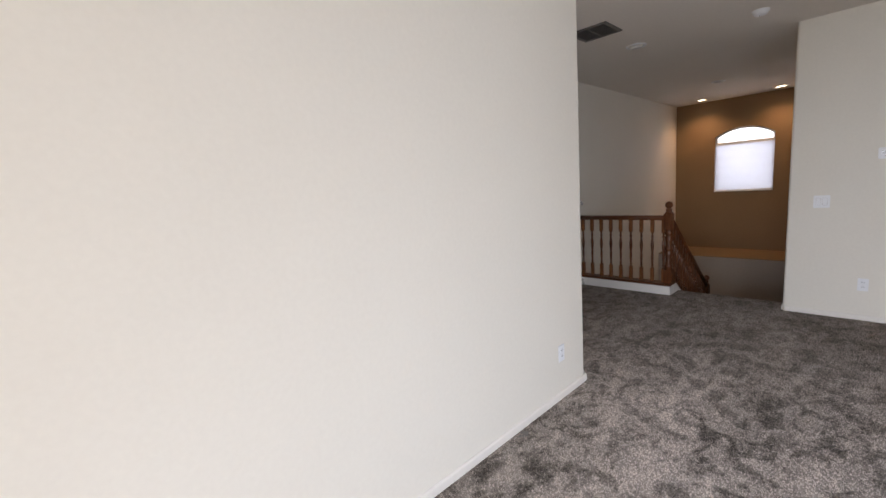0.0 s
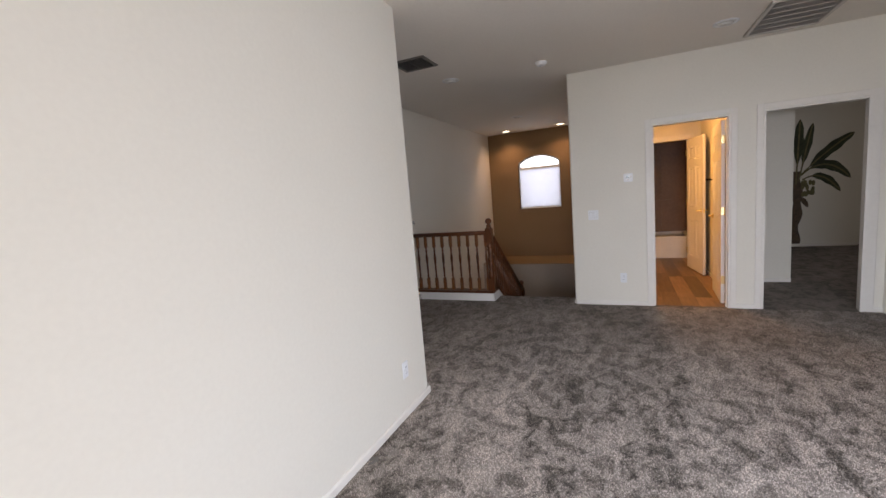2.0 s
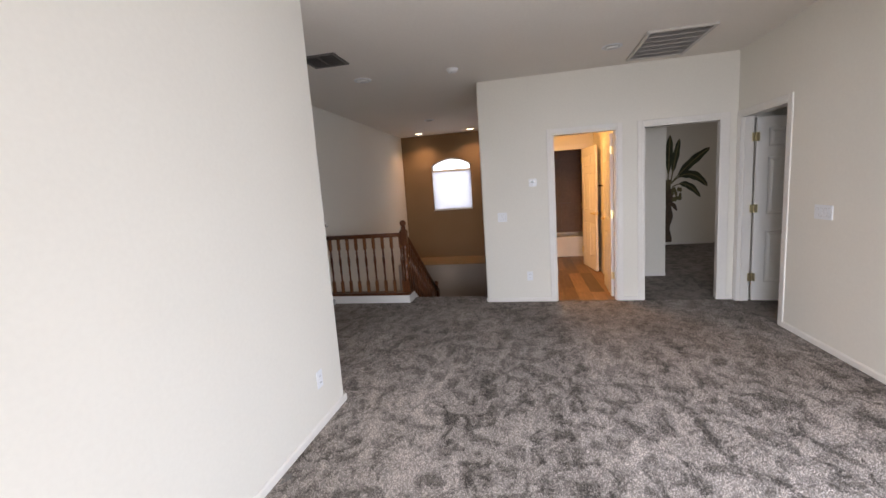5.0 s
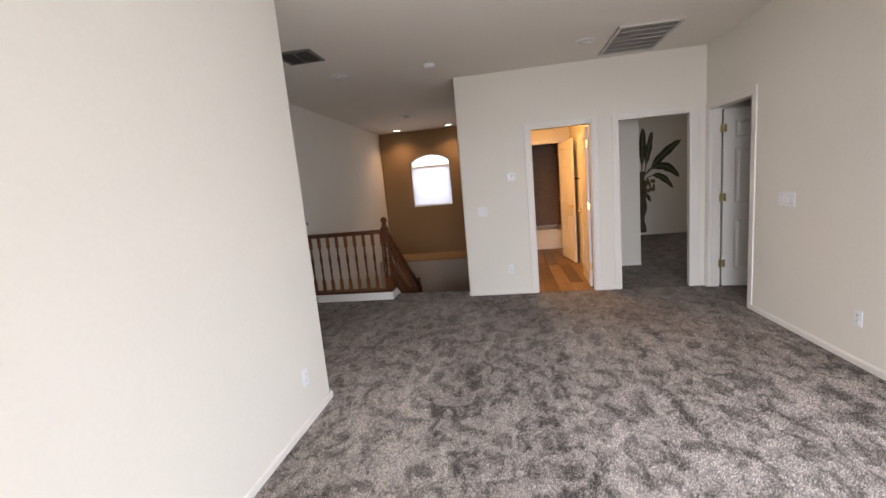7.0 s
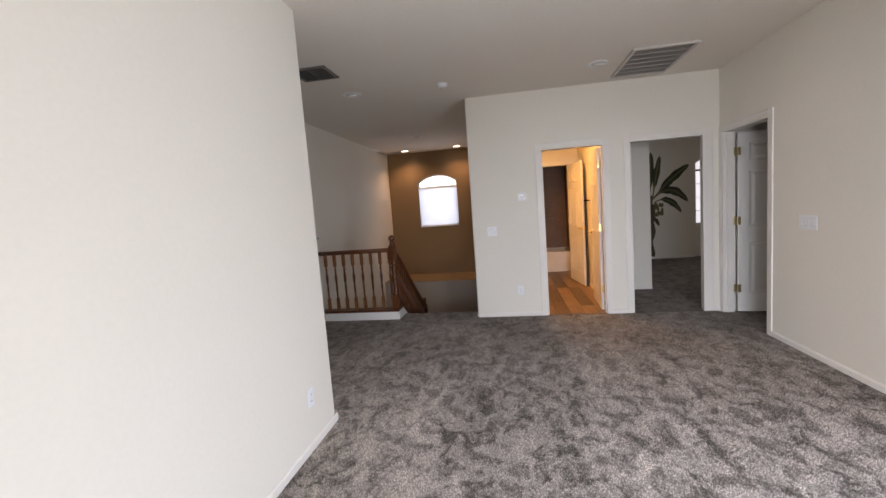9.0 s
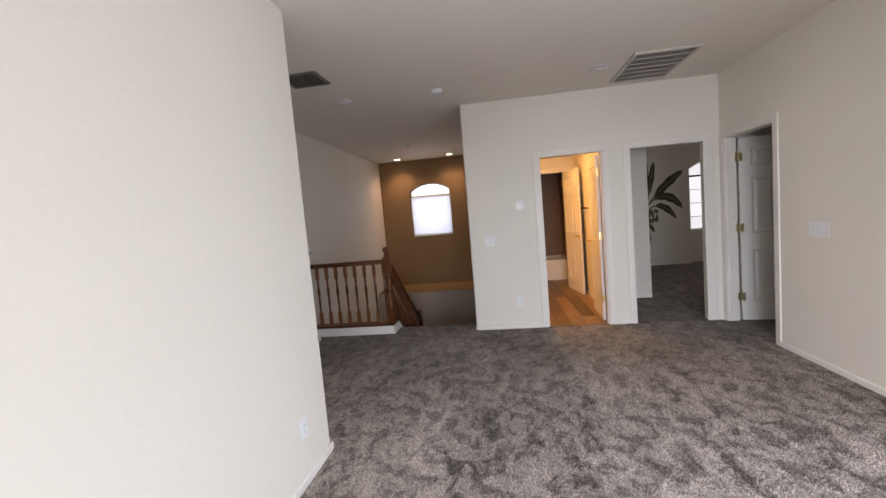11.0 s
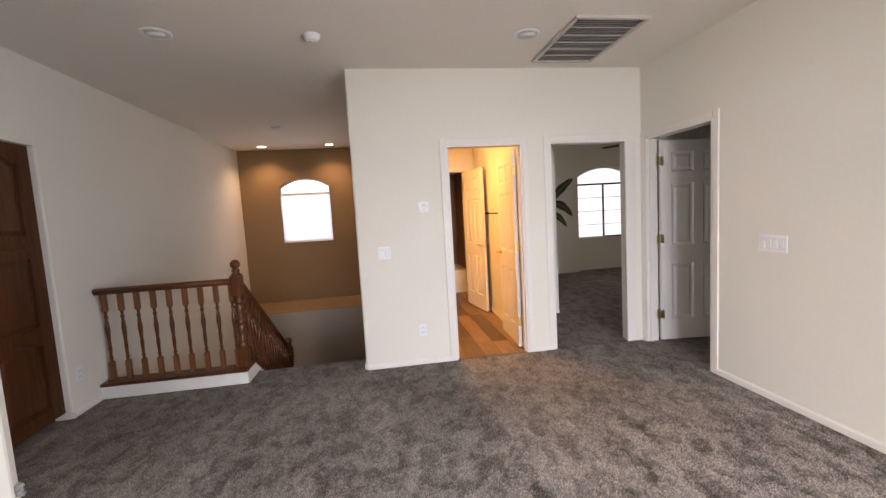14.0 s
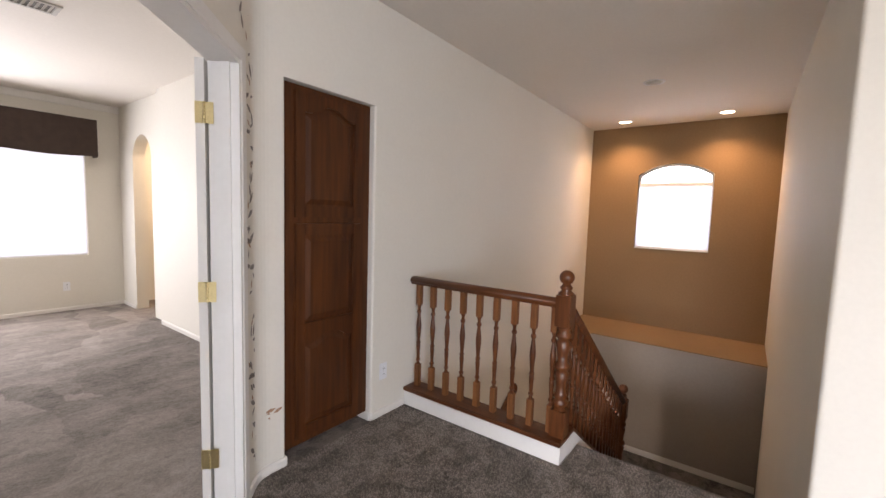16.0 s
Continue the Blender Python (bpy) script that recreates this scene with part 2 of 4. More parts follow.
VALANCE = mat("dark_brown_fabric", (0.060, 0.038, 0.030), 0.9, second=(0.04, 0.026, 0.02), scale=12, fine=200, bump=0.3)
LEAF = mat("mural_leaf_paint", (0.020, 0.024, 0.014), 0.7, second=(0.062, 0.075, 0.030), scale=5, fine=40, mix=0.6, bump=0.1)
LEAFPALE = mat("mural_fruit_paint", (0.20, 0.17, 0.075), 0.7, second=(0.10, 0.09, 0.04), scale=14, fine=60, bump=0.1)
TRUNK = mat("mural_trunk_paint", (0.13, 0.085, 0.050), 0.7, second=(0.05, 0.034, 0.022), scale=20, fine=60, bump=0.1)
VINE = mat("faded_vine_paint", (0.26, 0.23, 0.20), 0.7, second=(0.12, 0.105, 0.09), scale=25, fine=90, bump=0.05)
VINE_RED = mat("faded_flower_paint", (0.42, 0.25, 0.15), 0.7, second=(0.33, 0.17, 0.10), scale=25, fine=90, bump=0.05)
IVY = mat("ivy_leaf", (0.05, 0.09, 0.04), 0.5, second=(0.03, 0.055, 0.025), scale=20, fine=60, bump=0.1)
FANDARK = mat("dark_fan_blade", (0.012, 0.010, 0.009), 0.75, spec=0.15, second=(0.018, 0.014, 0.012), scale=10, fine=50, bump=0.05)
BULB = glow("lamp_glow", (1.0, 0.82, 0.55), 14)
BULB_OFF = mat("frosted_lamp", (0.7, 0.69, 0.66), 0.3, bump=0)
SKYGLOW = glow("bright_sky", (0.93, 0.96, 1.0), 2.1)
SHADE = sheer("white_window_shade", (0.70, 0.73, 0.81))
PANE = glass("window_glass")


# ---- mesh helpers ----
def mesh_of(name, bm, material, smooth=False):
    bmesh.ops.recalc_face_normals(bm, faces=bm.faces)
    me = bpy.data.meshes.new(name)
    bm.to_mesh(me)
    bm.free()
    for p in me.polygons:
        p.use_smooth = smooth
    me.materials.append(material)
    return me


def box(bm, x0, y0, z0, x1, y1, z1, bevel=0.0):
    b = bmesh.new()
    bmesh.ops.create_cube(b, size=1.0)
    for v in b.verts:
        v.co = Vector(((x0 + x1) / 2 + v.co.x * (x1 - x0), (y0 + y1) / 2 + v.co.y * (y1 - y0), (z0 + z1) / 2 + v.co.z * (z1 - z0)))
    if bevel:
        bmesh.ops.bevel(b, geom=b.edges[:], offset=bevel, segments=2, affect="EDGES")
    tmp = bpy.data.meshes.new("tmp")
    b.to_mesh(tmp)
    b.free()
    bm.from_mesh(tmp)
    bpy.data.meshes.remove(tmp)
    return bm


def prism(bm, pts, z0, z1):
    """Upright prism on a plan polygon."""
    lo = [bm.verts.new((x, y, z0)) for x, y in pts]
    hi = [bm.verts.new((x, y, z1)) for x, y in pts]
    bm.faces.new(lo[::-1])
    bm.faces.new(hi)
    for i in range(len(pts)):
        j = (i + 1) % len(pts)
        bm.faces.new((lo[i], lo[j], hi[j], hi[i]))
    return bm


def slab(bm, pts, a, b, axis):
    """Prism on a polygon in the plane across axis 'x' (points y, z) or 'y' (points x, z), from a to b."""
    put = (lambda p, k: (k, p[0], p[1])) if axis == "x" else (lambda p, k: (p[0], k, p[1]))
    lo = [bm.verts.new(put(p, a)) for p in pts]
    hi = [bm.verts.new(put(p, b)) for p in pts]
    bm.faces.new(lo[::-1])
    bm.faces.new(hi)
    for i in range(len(pts)):
        j = (i + 1) % len(pts)
        bm.faces.new((lo[i], lo[j], hi[j], hi[i]))
    return bm


def lathe(bm, profile, seg=16, cx=0.0, cy=0.0):
    """Turned shape about an upright axis; profile of (radius, z) from the bottom up."""
    rings = [[bm.verts.new((cx + r * math.cos(2 * math.pi * k / seg), cy + r * math.sin(2 * math.pi * k / seg), z)) for k in range(seg)] for r, z in profile]
    for a, b in zip(rings, rings[1:]):
        for k in range(seg):
            j = (k + 1) % seg
            bm.faces.new((a[k], a[j], b[j], b[k]))
    bm.faces.new(rings[0][::-1])
    bm.faces.new(rings[-1])
    return bm


def structure(name, bm, material, label="", category="", smooth=False):
    return tagged(new(name, mesh_of(name, bm, material, smooth)), label, category, "", "structure")


def thing(name, m, label, category, group="", kind=""):
    ob = new(name)
    ob.empty_display_size = 0.05
    ob.matrix_basis = m
    return tagged(ob, label, category, group, kind)


def part(name, bm, material, parent, label="", smooth=False):
    ob = new(name, mesh_of(name, bm, material, smooth))
    ob.parent = parent
    return tagged(ob, label)


def arch_points(y0, y1, z0, spring, top, n=14):
    """Outline of an opening with a segmental arch, going round from the lower left."""
    w, rise = (y1 - y0) / 2, top - spring
    r = (w * w + rise * rise) / (2 * rise)
    cy, cz = (y0 + y1) / 2, top - r
    a = math.asin(min(1, w / r))
    return [(y0, z0), (y1, z0)] + [(cy + r * math.sin(a - 2 * a * k / n), cz + r * math.cos(a - 2 * a * k / n)) for k in range(n + 1)]


def arch_wall(bm, x0, x1, ya, yb, za, zb, y0, y1, z0, spring, top, axis="x", n=14):
    """Wall panel with an arched opening cut through it."""
    def put(p, k):
        return (k, p[0], p[1]) if axis == "x" else (p[0], k, p[1])
    bx = (lambda a, b, c, d: box(bm, x0, a, c, x1, b, d)) if axis == "x" else (lambda a, b, c, d: box(bm, a, x0, c, b, x1, d))
    bx(ya, y0, za, zb), bx(y1, yb, za, zb)
    if z0 > za:
        bx(y0, y1, za, z0)
    arc = arch_points(y0, y1, z0, spring, top, n)[2:]
    for a, b in zip(arc, arc[1:]):
        quad = [a, b, (b[0], zb), (a[0], zb)]
        lo = [bm.verts.new(put(p, x0)) for p in quad]
        hi = [bm.verts.new(put(p, x1)) for p in quad]
        bm.faces.new(lo), bm.faces.new(hi[::-1])
        for i in (0, 2):
            bm.faces.new((lo[i], lo[i + 1], hi[i + 1], hi[i]))
    return bm


# ---- walls, floors and ceilings ----
T = 0.115
FX, FY1, FY0 = 5.315, 0.69, -2.17
H = 2.755

bm = bmesh.new()
prism(bm, [(-2.6, 1.51), (2.712, 1.51), (2.724, 1.513), (2.785, 1.55), (2.697, 1.625), (-2.6, 1.625)], 0, H)
structure("wall_loft_left", bm, WALL, "cream painted textured drywall wall", "wall")

# slanting wall with the double doorway
DX, DY = 2.745, 1.51
C45 = math.sqrt(0.5)


def diag(s, off=0.0):
    return (DX + C45 * (s - off), DY + C45 * (s + off))


S_END = 1.44 / C45
OPEN0, OPEN1 = 0.26, 1.812
bm = bmesh.new()
prism(bm, [diag(0.0566), diag(OPEN0), diag(OPEN0, T), (2.697, 1.625)], 0, H)
# rounded end where the slanting wall turns into the cabinet wall
bend = [diag(OPEN1)] + [diag(S_END - 0.07)]
cx0, cy0 = diag(S_END - 0.07)
r = 0.07 / math.tan(radians(22.5))
ox, oy = cx0 + C45 * r, cy0 - C45 * r
bend += [(ox + r * math.cos(radians(135 - 45 * k / 6)), oy + r * math.sin(radians(135 - 45 * k / 6))) for k in range(1, 7)]
bend += [(4.337, 2.95), (4.347, 2.96), (4.347, 2.95 + T), (4.137, 2.95 + T), diag(OPEN1, T)]
prism(bm, bend, 0, H)
prism(bm, [diag(OPEN0), diag(OPEN1), diag(OPEN1, T), diag(OPEN0, T)], 2.066, H)
structure("wall_slanting", bm, WALL, "cream slanting wall with a wide double doorway", "wall")

NICHE0, NICHE1, NICHE_TOP = 4.347, 4.988, 2.107
bm = bmesh.new()
box(bm, 4.337, 2.95, NICHE_TOP, NICHE1 + 0.012, 2.95 + T, H)
prism(bm, [(NICHE1 + 0.012, 2.95), (5.46, 2.95), (5.46, 2.95 + T), (NICHE1, 2.95 + T), (NICHE1, 2.962), (NICHE1 + 0.004, 2.954)], 0, H)
box(bm, 5.46, 2.95, -2.8, 9.51, 2.95 + T, H)
box(bm, NICHE0 - 0.05, 3.62, 0, NICHE1 + 0.05, 3.67, H)
box(bm, NICHE0 - 0.05, 2.95 + T, 0, NICHE0, 3.62, H)
box(bm, NICHE1, 2.95 + T, 0, NICHE1 + 0.05, 3.62, H)
structure("wall_stair_left", bm, WALL, "cream stairwell wall with a cabinet niche", "wall")

# wall with the bathroom and bedroom doorways
BD0, BD1, RD0, RD1, DH = -0.918, -0.182, -2.03, -1.2, 2.06
bm = bmesh.new()
box(bm, FX, BD1, 0, FX + T, FY1 - 0.02, H)
box(bm, FX, RD1, 0, FX + T, BD0, H)
box(bm, FX, FY0, 0, FX + T, RD0, H)
box(bm, FX, BD0, DH, FX + T, BD1, H)
box(bm, FX, RD0, DH, FX + T, RD1, H)
box(bm, FX + 0.02, FY1 - 0.02, 0, FX + T, FY1, H)
lathe(bm, [(0.02, 0), (0.02, H)], 16, FX + 0.02, FY1 - 0.02)
structure("wall_loft_far", bm, WALL, "cream wall with two doorways", "wall")

SD0, SD1 = 4.412, 5.256
bm = bmesh.new()
box(bm, -2.6, FY0 - T, 0, -0.5, FY0, H), box(bm, 1.3, FY0 - T, 0, SD0, FY0, H)
box(bm, -0.5, FY0 - T, 0, 1.3, FY0, 0.35), box(bm, -0.5, FY0 - T, 2.05, 1.3, FY0, H)
box(bm, SD1, FY0 - T, 0, FX + T, FY0, H)
box(bm, SD0, FY0 - T, DH, SD1, FY0, H)
structure("wall_loft_right", bm, WALL, "cream wall with a side doorway", "wall")

bm = bmesh.new()
box(bm, -2.72, FY0 - T, 0, -2.6, -1.65, H), box(bm, -2.72, 1.05, 0, -2.6, 1.625, H)
box(bm, -2.72, -1.65, 0, -2.6, 1.05, 0.35), box(bm, -2.72, -1.65, 2.2, -2.6, 1.05, H)
structure("wall_loft_back", bm, WALL, "cream wall with a wide window", "wall")

bm = bmesh.new()
box(bm, FX + T, FY1 - T, -2.8, 9.51, FY1, H)
box(bm, FX + T, FY1 - T - 0.002, -2.8, 5.62, FY1 - 0.002, 0)
structure("wall_stair_right", bm, WALL, "cream stairwell wall", "wall")

# brown end wall of the stairwell with its arched window
WY0, WY1, WZ0, WSP, WTOP = 1.365, 2.275, 1.04, 2.065, 2.215
bm = bmesh.new()
arch_wall(bm, 9.51, 9.66, FY1 - T, 2.95 + T, -0.2, H, WY0, WY1, WZ0, WSP, WTOP)
structure("wall_stair_end", bm, ACCENT, "brown painted accent wall with an arched window", "wall")
LX, LZ = 8.55, -0.075
bm = bmesh.new()
box(bm, LX, FY1, -2.8, 9.51, 2.95, LZ, 0.0)
structure("stair_ledge", bm, ACCENT, "brown painted deep ledge below the stairwell window", "ledge")

# carpeted floors
bm = bmesh.new()
prism(bm, [(-2.7, FY0 - T), (FX + 0.03, FY0 - T), (FX + 0.03, 2.98), (4.17, 2.98), diag(1.95, T / 2), diag(0.03, T / 2), (-2.7, 1.57)], -0.25, 0), box(bm, NICHE0, 2.98, -0.25, NICHE1, 3.62, 0)
box(bm, FX + 0.03, FY1 - 0.01, -0.25, 5.62, 1.74, 0)
box(bm, FX + 0.03, -5.5, -0.25, 10.0, -1.03, 0)
box(bm, 3.0, -4.6, -0.25, FX + 0.03, FY0 - T, 0)
structure("floor", bm, CARPET, "taupe cut-pile carpet with brushed patches", "carpet")

bm = bmesh.new()
prism(bm, [(-2.7, 1.57), diag(0.03, T / 2), diag(1.95, T / 2), (4.17, 2.98), (4.30, 2.98), (4.30, 3.66), (5.4, 3.66), (5.4, 8.3), (-2.7, 8.3)], -0.25, 0)
structure("floor_master", bm, CARPET_VACUUMED, "taupe cut-pile carpet with broad vacuum strokes", "carpet")

# ceilings
bm = bmesh.new()
box(bm, -2.72, FY0 - T, H, 9.66, 2.95 + T, H + 0.1)
structure("ceiling", bm, CEILING, "cream painted ceiling", "ceiling")
bm = bmesh.new()
box(bm, -2.72, 2.95 + T, H, 6.5, 8.4, H + 0.1)
structure("ceiling_master", bm, CEILING, "cream bedroom ceiling", "ceiling")
bm = bmesh.new()
box(bm, FX + T, -5.5, H, 10.0, FY0 - T, H + 0.1)
box(bm, 2.9, -4.7, 2.5, FX + T, FY0 - T, 2.6)
structure("ceiling_bedroom", bm, CEILING, "cream bedroom ceiling", "ceiling")

# lower storey, seen down the well
bm = bmesh.new()
box(bm, 2.9, 0.5, -2.9, 9.6, 3.1, -2.8)
structure("floor_lower", bm, CARPET, "taupe carpet of the lower storey", "carpet")
bm = bmesh.new()
box(bm, 2.9, 0.5, -2.8, 3.0, 3.1, -0.25)
box(bm, 3.0, 2.96, -2.8, 5.46, 3.06, -0.25)
box(bm, 3.0, 0.5, -2.8, 5.43, 0.6, -0.25)
structure("wall_lower", bm, WALL, "cream wall of the lower storey", "wall")

# side room, bathroom, bedroom and master bedroom shells
bm = bmesh.new()
box(bm, 2.9, -4.7, 0, 3.0, FY0 - T, 2.5), box(bm, 3.0, -4.7, 0, FX + T, -4.6, 2.5), box(bm, FX, -4.6, 0, FX + T, FY0 - T, 2.5)
structure("wall_side_room", bm, WALL, "cream wall of the dim side room", "wall")

PX = 7.75
bm = bmesh.new()
box(bm, FX + T, -1.12, 0, 9.5, -1.02, H)
box(bm, PX, -0.09, 0, PX + 0.1, FY1 - T, H)
box(bm, PX, -1.02, 0, PX + 0.1, -0.86, H)
box(bm, PX, -0.86, 2.04, PX + 0.1, -0.09, H)
box(bm, 9.4, -1.02, 0, 9.5, FY1 - T, H)
structure("wall_bathroom", bm, WALL, "cream bathroom wall", "wall")

MX, BX, BY = 9.62, 9.78, -5.3
B0, B1, BZ0, BSP, BTOP = -5.0, -3.76, 0.69, 2.03, 2.215
bm = bmesh.new()
box(bm, 6.63, -1.84, 0, 6.75, -1.12, H)
box(bm, 6.75, -1.84, 0, 9.78, -1.72, H)
box(bm, MX, -3.67, 0, BX, -1.84, H)
arch_wall(bm, BX, BX + 0.15, BY, -1.72, 0, H, B0, B1, BZ0, BSP, BTOP)
box(bm, FX + T, BY - 0.1, 0, BX + 0.15, BY, H)
box(bm, FX + T + 0.001, BY, 0, FX + T + 0.02, RD0 - 0.08, H)
structure("wall_bedroom", bm, WALL, "cream bedroom wall with an arched window", "wall")

GX, GY = 5.05, 8.1
bm = bmesh.new()
arch_wall(bm, GX, GX + 0.14, 6.55, GY, 0, H, 6.95, 7.6, 0, 2.05, 2.32, "x", 18)
box(bm, GX - 0.06, 2.95 + T, 0, GX + 0.08, 6.55, H)
box(bm, -2.72, GY, 0, 3.0 - 1.6, GY + 0.12, H), box(bm, 4.67, GY, 0, GX + 0.14, GY + 0.12, H)
box(bm, 1.4, GY, 0, 4.67, GY + 0.12, 0.73), box(bm, 1.4, GY, 2.2, 4.67, GY + 0.12, H)
box(bm, -2.72, 1.625, 0, -2.6, GY, H)
box(bm, 6.3, 6.5, 0, 6.4, GY, H), box(bm, GX + 0.14, GY, 0, 6.4, GY + 0.12, H), box(bm, GX + 0.14, 6.4, 0, 6.4, 6.5, H)
structure("wall_master", bm, WALL, "cream wall of the large bedroom with a round-headed doorway", "wall")
bm = bmesh.new()
box(bm, 5.4, 6.5, -0.25, 6.4, GY, 0)
structure("floor_arch", bm, CARPET, "taupe carpet beyond the round-headed doorway", "carpet")


# ---- baseboards and casings ----
BH, BT = 0.052, 0.012


def baseboard(pts):
    """Baseboard along a run of plan points; each straight piece is a bevelled board standing off to its left."""
    bm = bmesh.new()
    for (xa, ya), (xb, yb) in zip(pts, pts[1:]):
        length = math.hypot(xb - xa, yb - ya)
        if length < 1e-4:
            continue
        ux, uy = (xb - xa) / length, (yb - ya) / length
        nx, ny = -uy, ux
        prof = [(0.0, 0.001), (BT, 0.001), (BT, BH - 0.012), (BT * 0.45, BH), (0.0, BH)]
        a = [bm.verts.new((xa + nx * o, ya + ny * o, z)) for o, z in prof]
        b = [bm.verts.new((xb + nx * o, yb + ny * o, z)) for o, z in prof]
        bm.faces.new(a), bm.faces.new(b[::-1])
        for i in range(5):
            j = (i + 1) % 5
            bm.faces.new((a[i], a[j], b[j], b[i]))
    return structure("baseboard", bm, CASING, "cream painted wooden baseboard", "baseboard")


CW = 0.06
baseboard([(2.742, 1.51), (-1.75, 1.51)])
baseboard([diag(OPEN0 - CW), diag(0)])
arc_base = [(ox + r * math.cos(radians(135 - 45 * k / 6)), oy + r * math.sin(radians(135 - 45 * k / 6))) for k in range(0, 7)]
baseboard([(NICHE0, 3.07), (NICHE0, 2.952), (4.337, 2.95)] + arc_base[::-1] + [diag(OPEN1 + CW)])
baseboard([(5.318, 2.95), (NICHE1 + 0.008, 2.95), (NICHE1, 2.956), (NICHE1, 3.07)])
baseboard([(FX, BD1 + CW), (FX, FY1 - 0.02)])
baseboard([(FX, RD1 + CW), (FX, BD0 - CW)])
baseboard([(FX, FY0), (FX, RD0 - CW)])
baseboard([(-1.75, FY0), (SD0 - CW, FY0)])
baseboard([(FX + 0.02, FY1), (5.6, FY1)])
baseboard([(6.63, -1.84), (6.63, -1.12)])
baseboard([(MX, -3.67), (MX, -1.84)])
baseboard([(BX, BY), (BX, -3.67)])
baseboard([(BX, BY), (5.5, BY)][::-1])
baseboard([(GX - 0.06, 3.1), (GX - 0.06, 6.55)])
baseboard([(GX, 7.61), (GX, GY)])
baseboard([(GX, GY), (-2.5, GY)])
baseboard([(5.47, -1.02), (7.74, -1.02)])


def casing_profile(u0, u1):
    """Cross-section of a stepped casing between two offsets along the wall: (offset, how far proud)."""
    d = 1 if u1 > u0 else -1
    return [(u0, 0.0), (u0, 0.008), (u0 + d * 0.005, 0.0105), (u0 + d * 0.030, 0.0110), (u1 - d * 0.005, 0.0115), (u1, 0.009), (u1, 0.0)]


def casing(name, place, a, b, top, liner, label, sides=(True, True), paint=None, lap=0.0):
    """Door casing round an opening from a to b along a wall. place(u, off) gives plan points, off > 0 being into the room;
    liner is the depth of the jamb through the wall; lap is how far the first side casing covers the opening."""
    ob = thing(name, Matrix(), label, "door frame", "", "structure")
    for which, (inner, outer) in enumerate(((a - 0.004 + lap, a - CW), (b + 0.004, b + CW))):
        if not sides[which]:
            continue
        bm = bmesh.new()
        prism(bm, [place(u, o) for u, o in casing_profile(inner, outer)], 0.001, top + CW)
        part("side_casing", bm, paint or CASING, ob)
    bm = bmesh.new()
    prof = [(0.004, 0.0), (0.004, 0.008), (0.009, 0.0105), (0.030, 0.0110), (CW - 0.005, 0.0115), (CW, 0.009), (CW, 0.0)]
    ends = []
    for u in (a - 0.003, b + 0.003):
        ends.append([bm.verts.new((*place(u, o), top + z)) for z, o in prof])
    bm.faces.new(ends[0]), bm.faces.new(ends[1][::-1])
    for i in range(len(prof)):
        j = (i + 1) % len(prof)
        bm.faces.new((ends[0][i], ends[0][j], ends[1][j], ends[1][i]))
    part("head_casing", bm, paint or CASING, ob)
    for u0, u1 in ((a - 0.003, a + 0.016), (b - 0.016, b + 0.003)):
        bm = bmesh.new()
        prism(bm, [place(u0, 0.006), place(u1, 0.006), place(u1, -liner - 0.006), place(u0, -liner - 0.006)], 0.001, top)
        part("jamb", bm, paint or CASING, ob)
    bm = bmesh.new()
    prism(bm, [place(a, 0.005), place(b, 0.005), place(b, -liner - 0.005), place(a, -liner - 0.005)], top - 0.016, top + 0.003)
    part("head_jamb", bm, paint or CASING, ob)
    for u0, u1 in ((a + 0.016, a + 0.028), (b - 0.028, b - 0.016)):
        bm = bmesh.new()
        prism(bm, [place(u0, -0.03), place(u1, -0.03), place(u1, -0.062), place(u0, -0.062)], 0.001, top - 0.016)
        part("door_stop", bm, paint or CASING, ob)
    return ob


casing("door_frame_bath", lambda u, o: (FX - o, u), BD0, BD1, DH, T, "white painted casing of the bathroom doorway")
casing("door_frame_bedroom", lambda u, o: (FX - o, u), RD0, RD1, DH, T, "white painted casing of the bedroom doorway", lap=0.044)
casing("door_frame_side", lambda u, o: (u, FY0 + o), SD0, SD1, DH, T, "white painted casing of the side doorway")
casing("door_frame_double", lambda u, o: diag(u, -o), OPEN0, OPEN1, 2.06, T, "white painted casing of the double doorway", paint=TRIM)
casing("door_frame_tub", lambda u, o: (PX - o, u), -0.86, -0.09, DH, 0.1, "white painted casing of the inner bathroom doorway")


# ---- doors ----
def hinge(parent, x, y, z, turn):
    """Butt hinge: knuckle with two leaves."""
    bm = bmesh.new()
    for k in range(5):
        lathe(bm, [(0.0055, z - 0.045 + k * 0.018), (0.0065, z - 0.043 + k * 0.018), (0.0065, z - 0.029 + k * 0.018), (0.0055, z - 0.0275 + k * 0.018)], 10, x, y)
    ob = part("hinge", bm, BRASS, parent, "polished brass hinge", True)
    c, s = math.cos(turn), math.sin(turn)
    for side in (-1, 1):
        bm = bmesh.new()
        box(bm, 0.004 if side > 0 else -0.036, -0.0035, z - 0.045, 0.036 if side > 0 else -0.004, 0.0005, z + 0.045, 0.0015)
        for v in bm.verts:
            v.co.x, v.co.y = x + c * v.co.x - s * v.co.y, y + s * v.co.x + c * v.co.y
        part("hinge_leaf", bm, BRASS, ob)
        for k, zz in enumerate((-0.03, 0.0, 0.03)):
            bm = bmesh.new()
            u = side * (0.016 if k % 2 else 0.027)
            bmesh.ops.create_icosphere(bm, subdivisions=1, radius=0.0032, matrix=Matrix.Translation((x + c * u + s * 0.003, y + s * u - c * 0.003, z + zz)))
            part("screw", bm, VENTDARK, ob)
    return ob


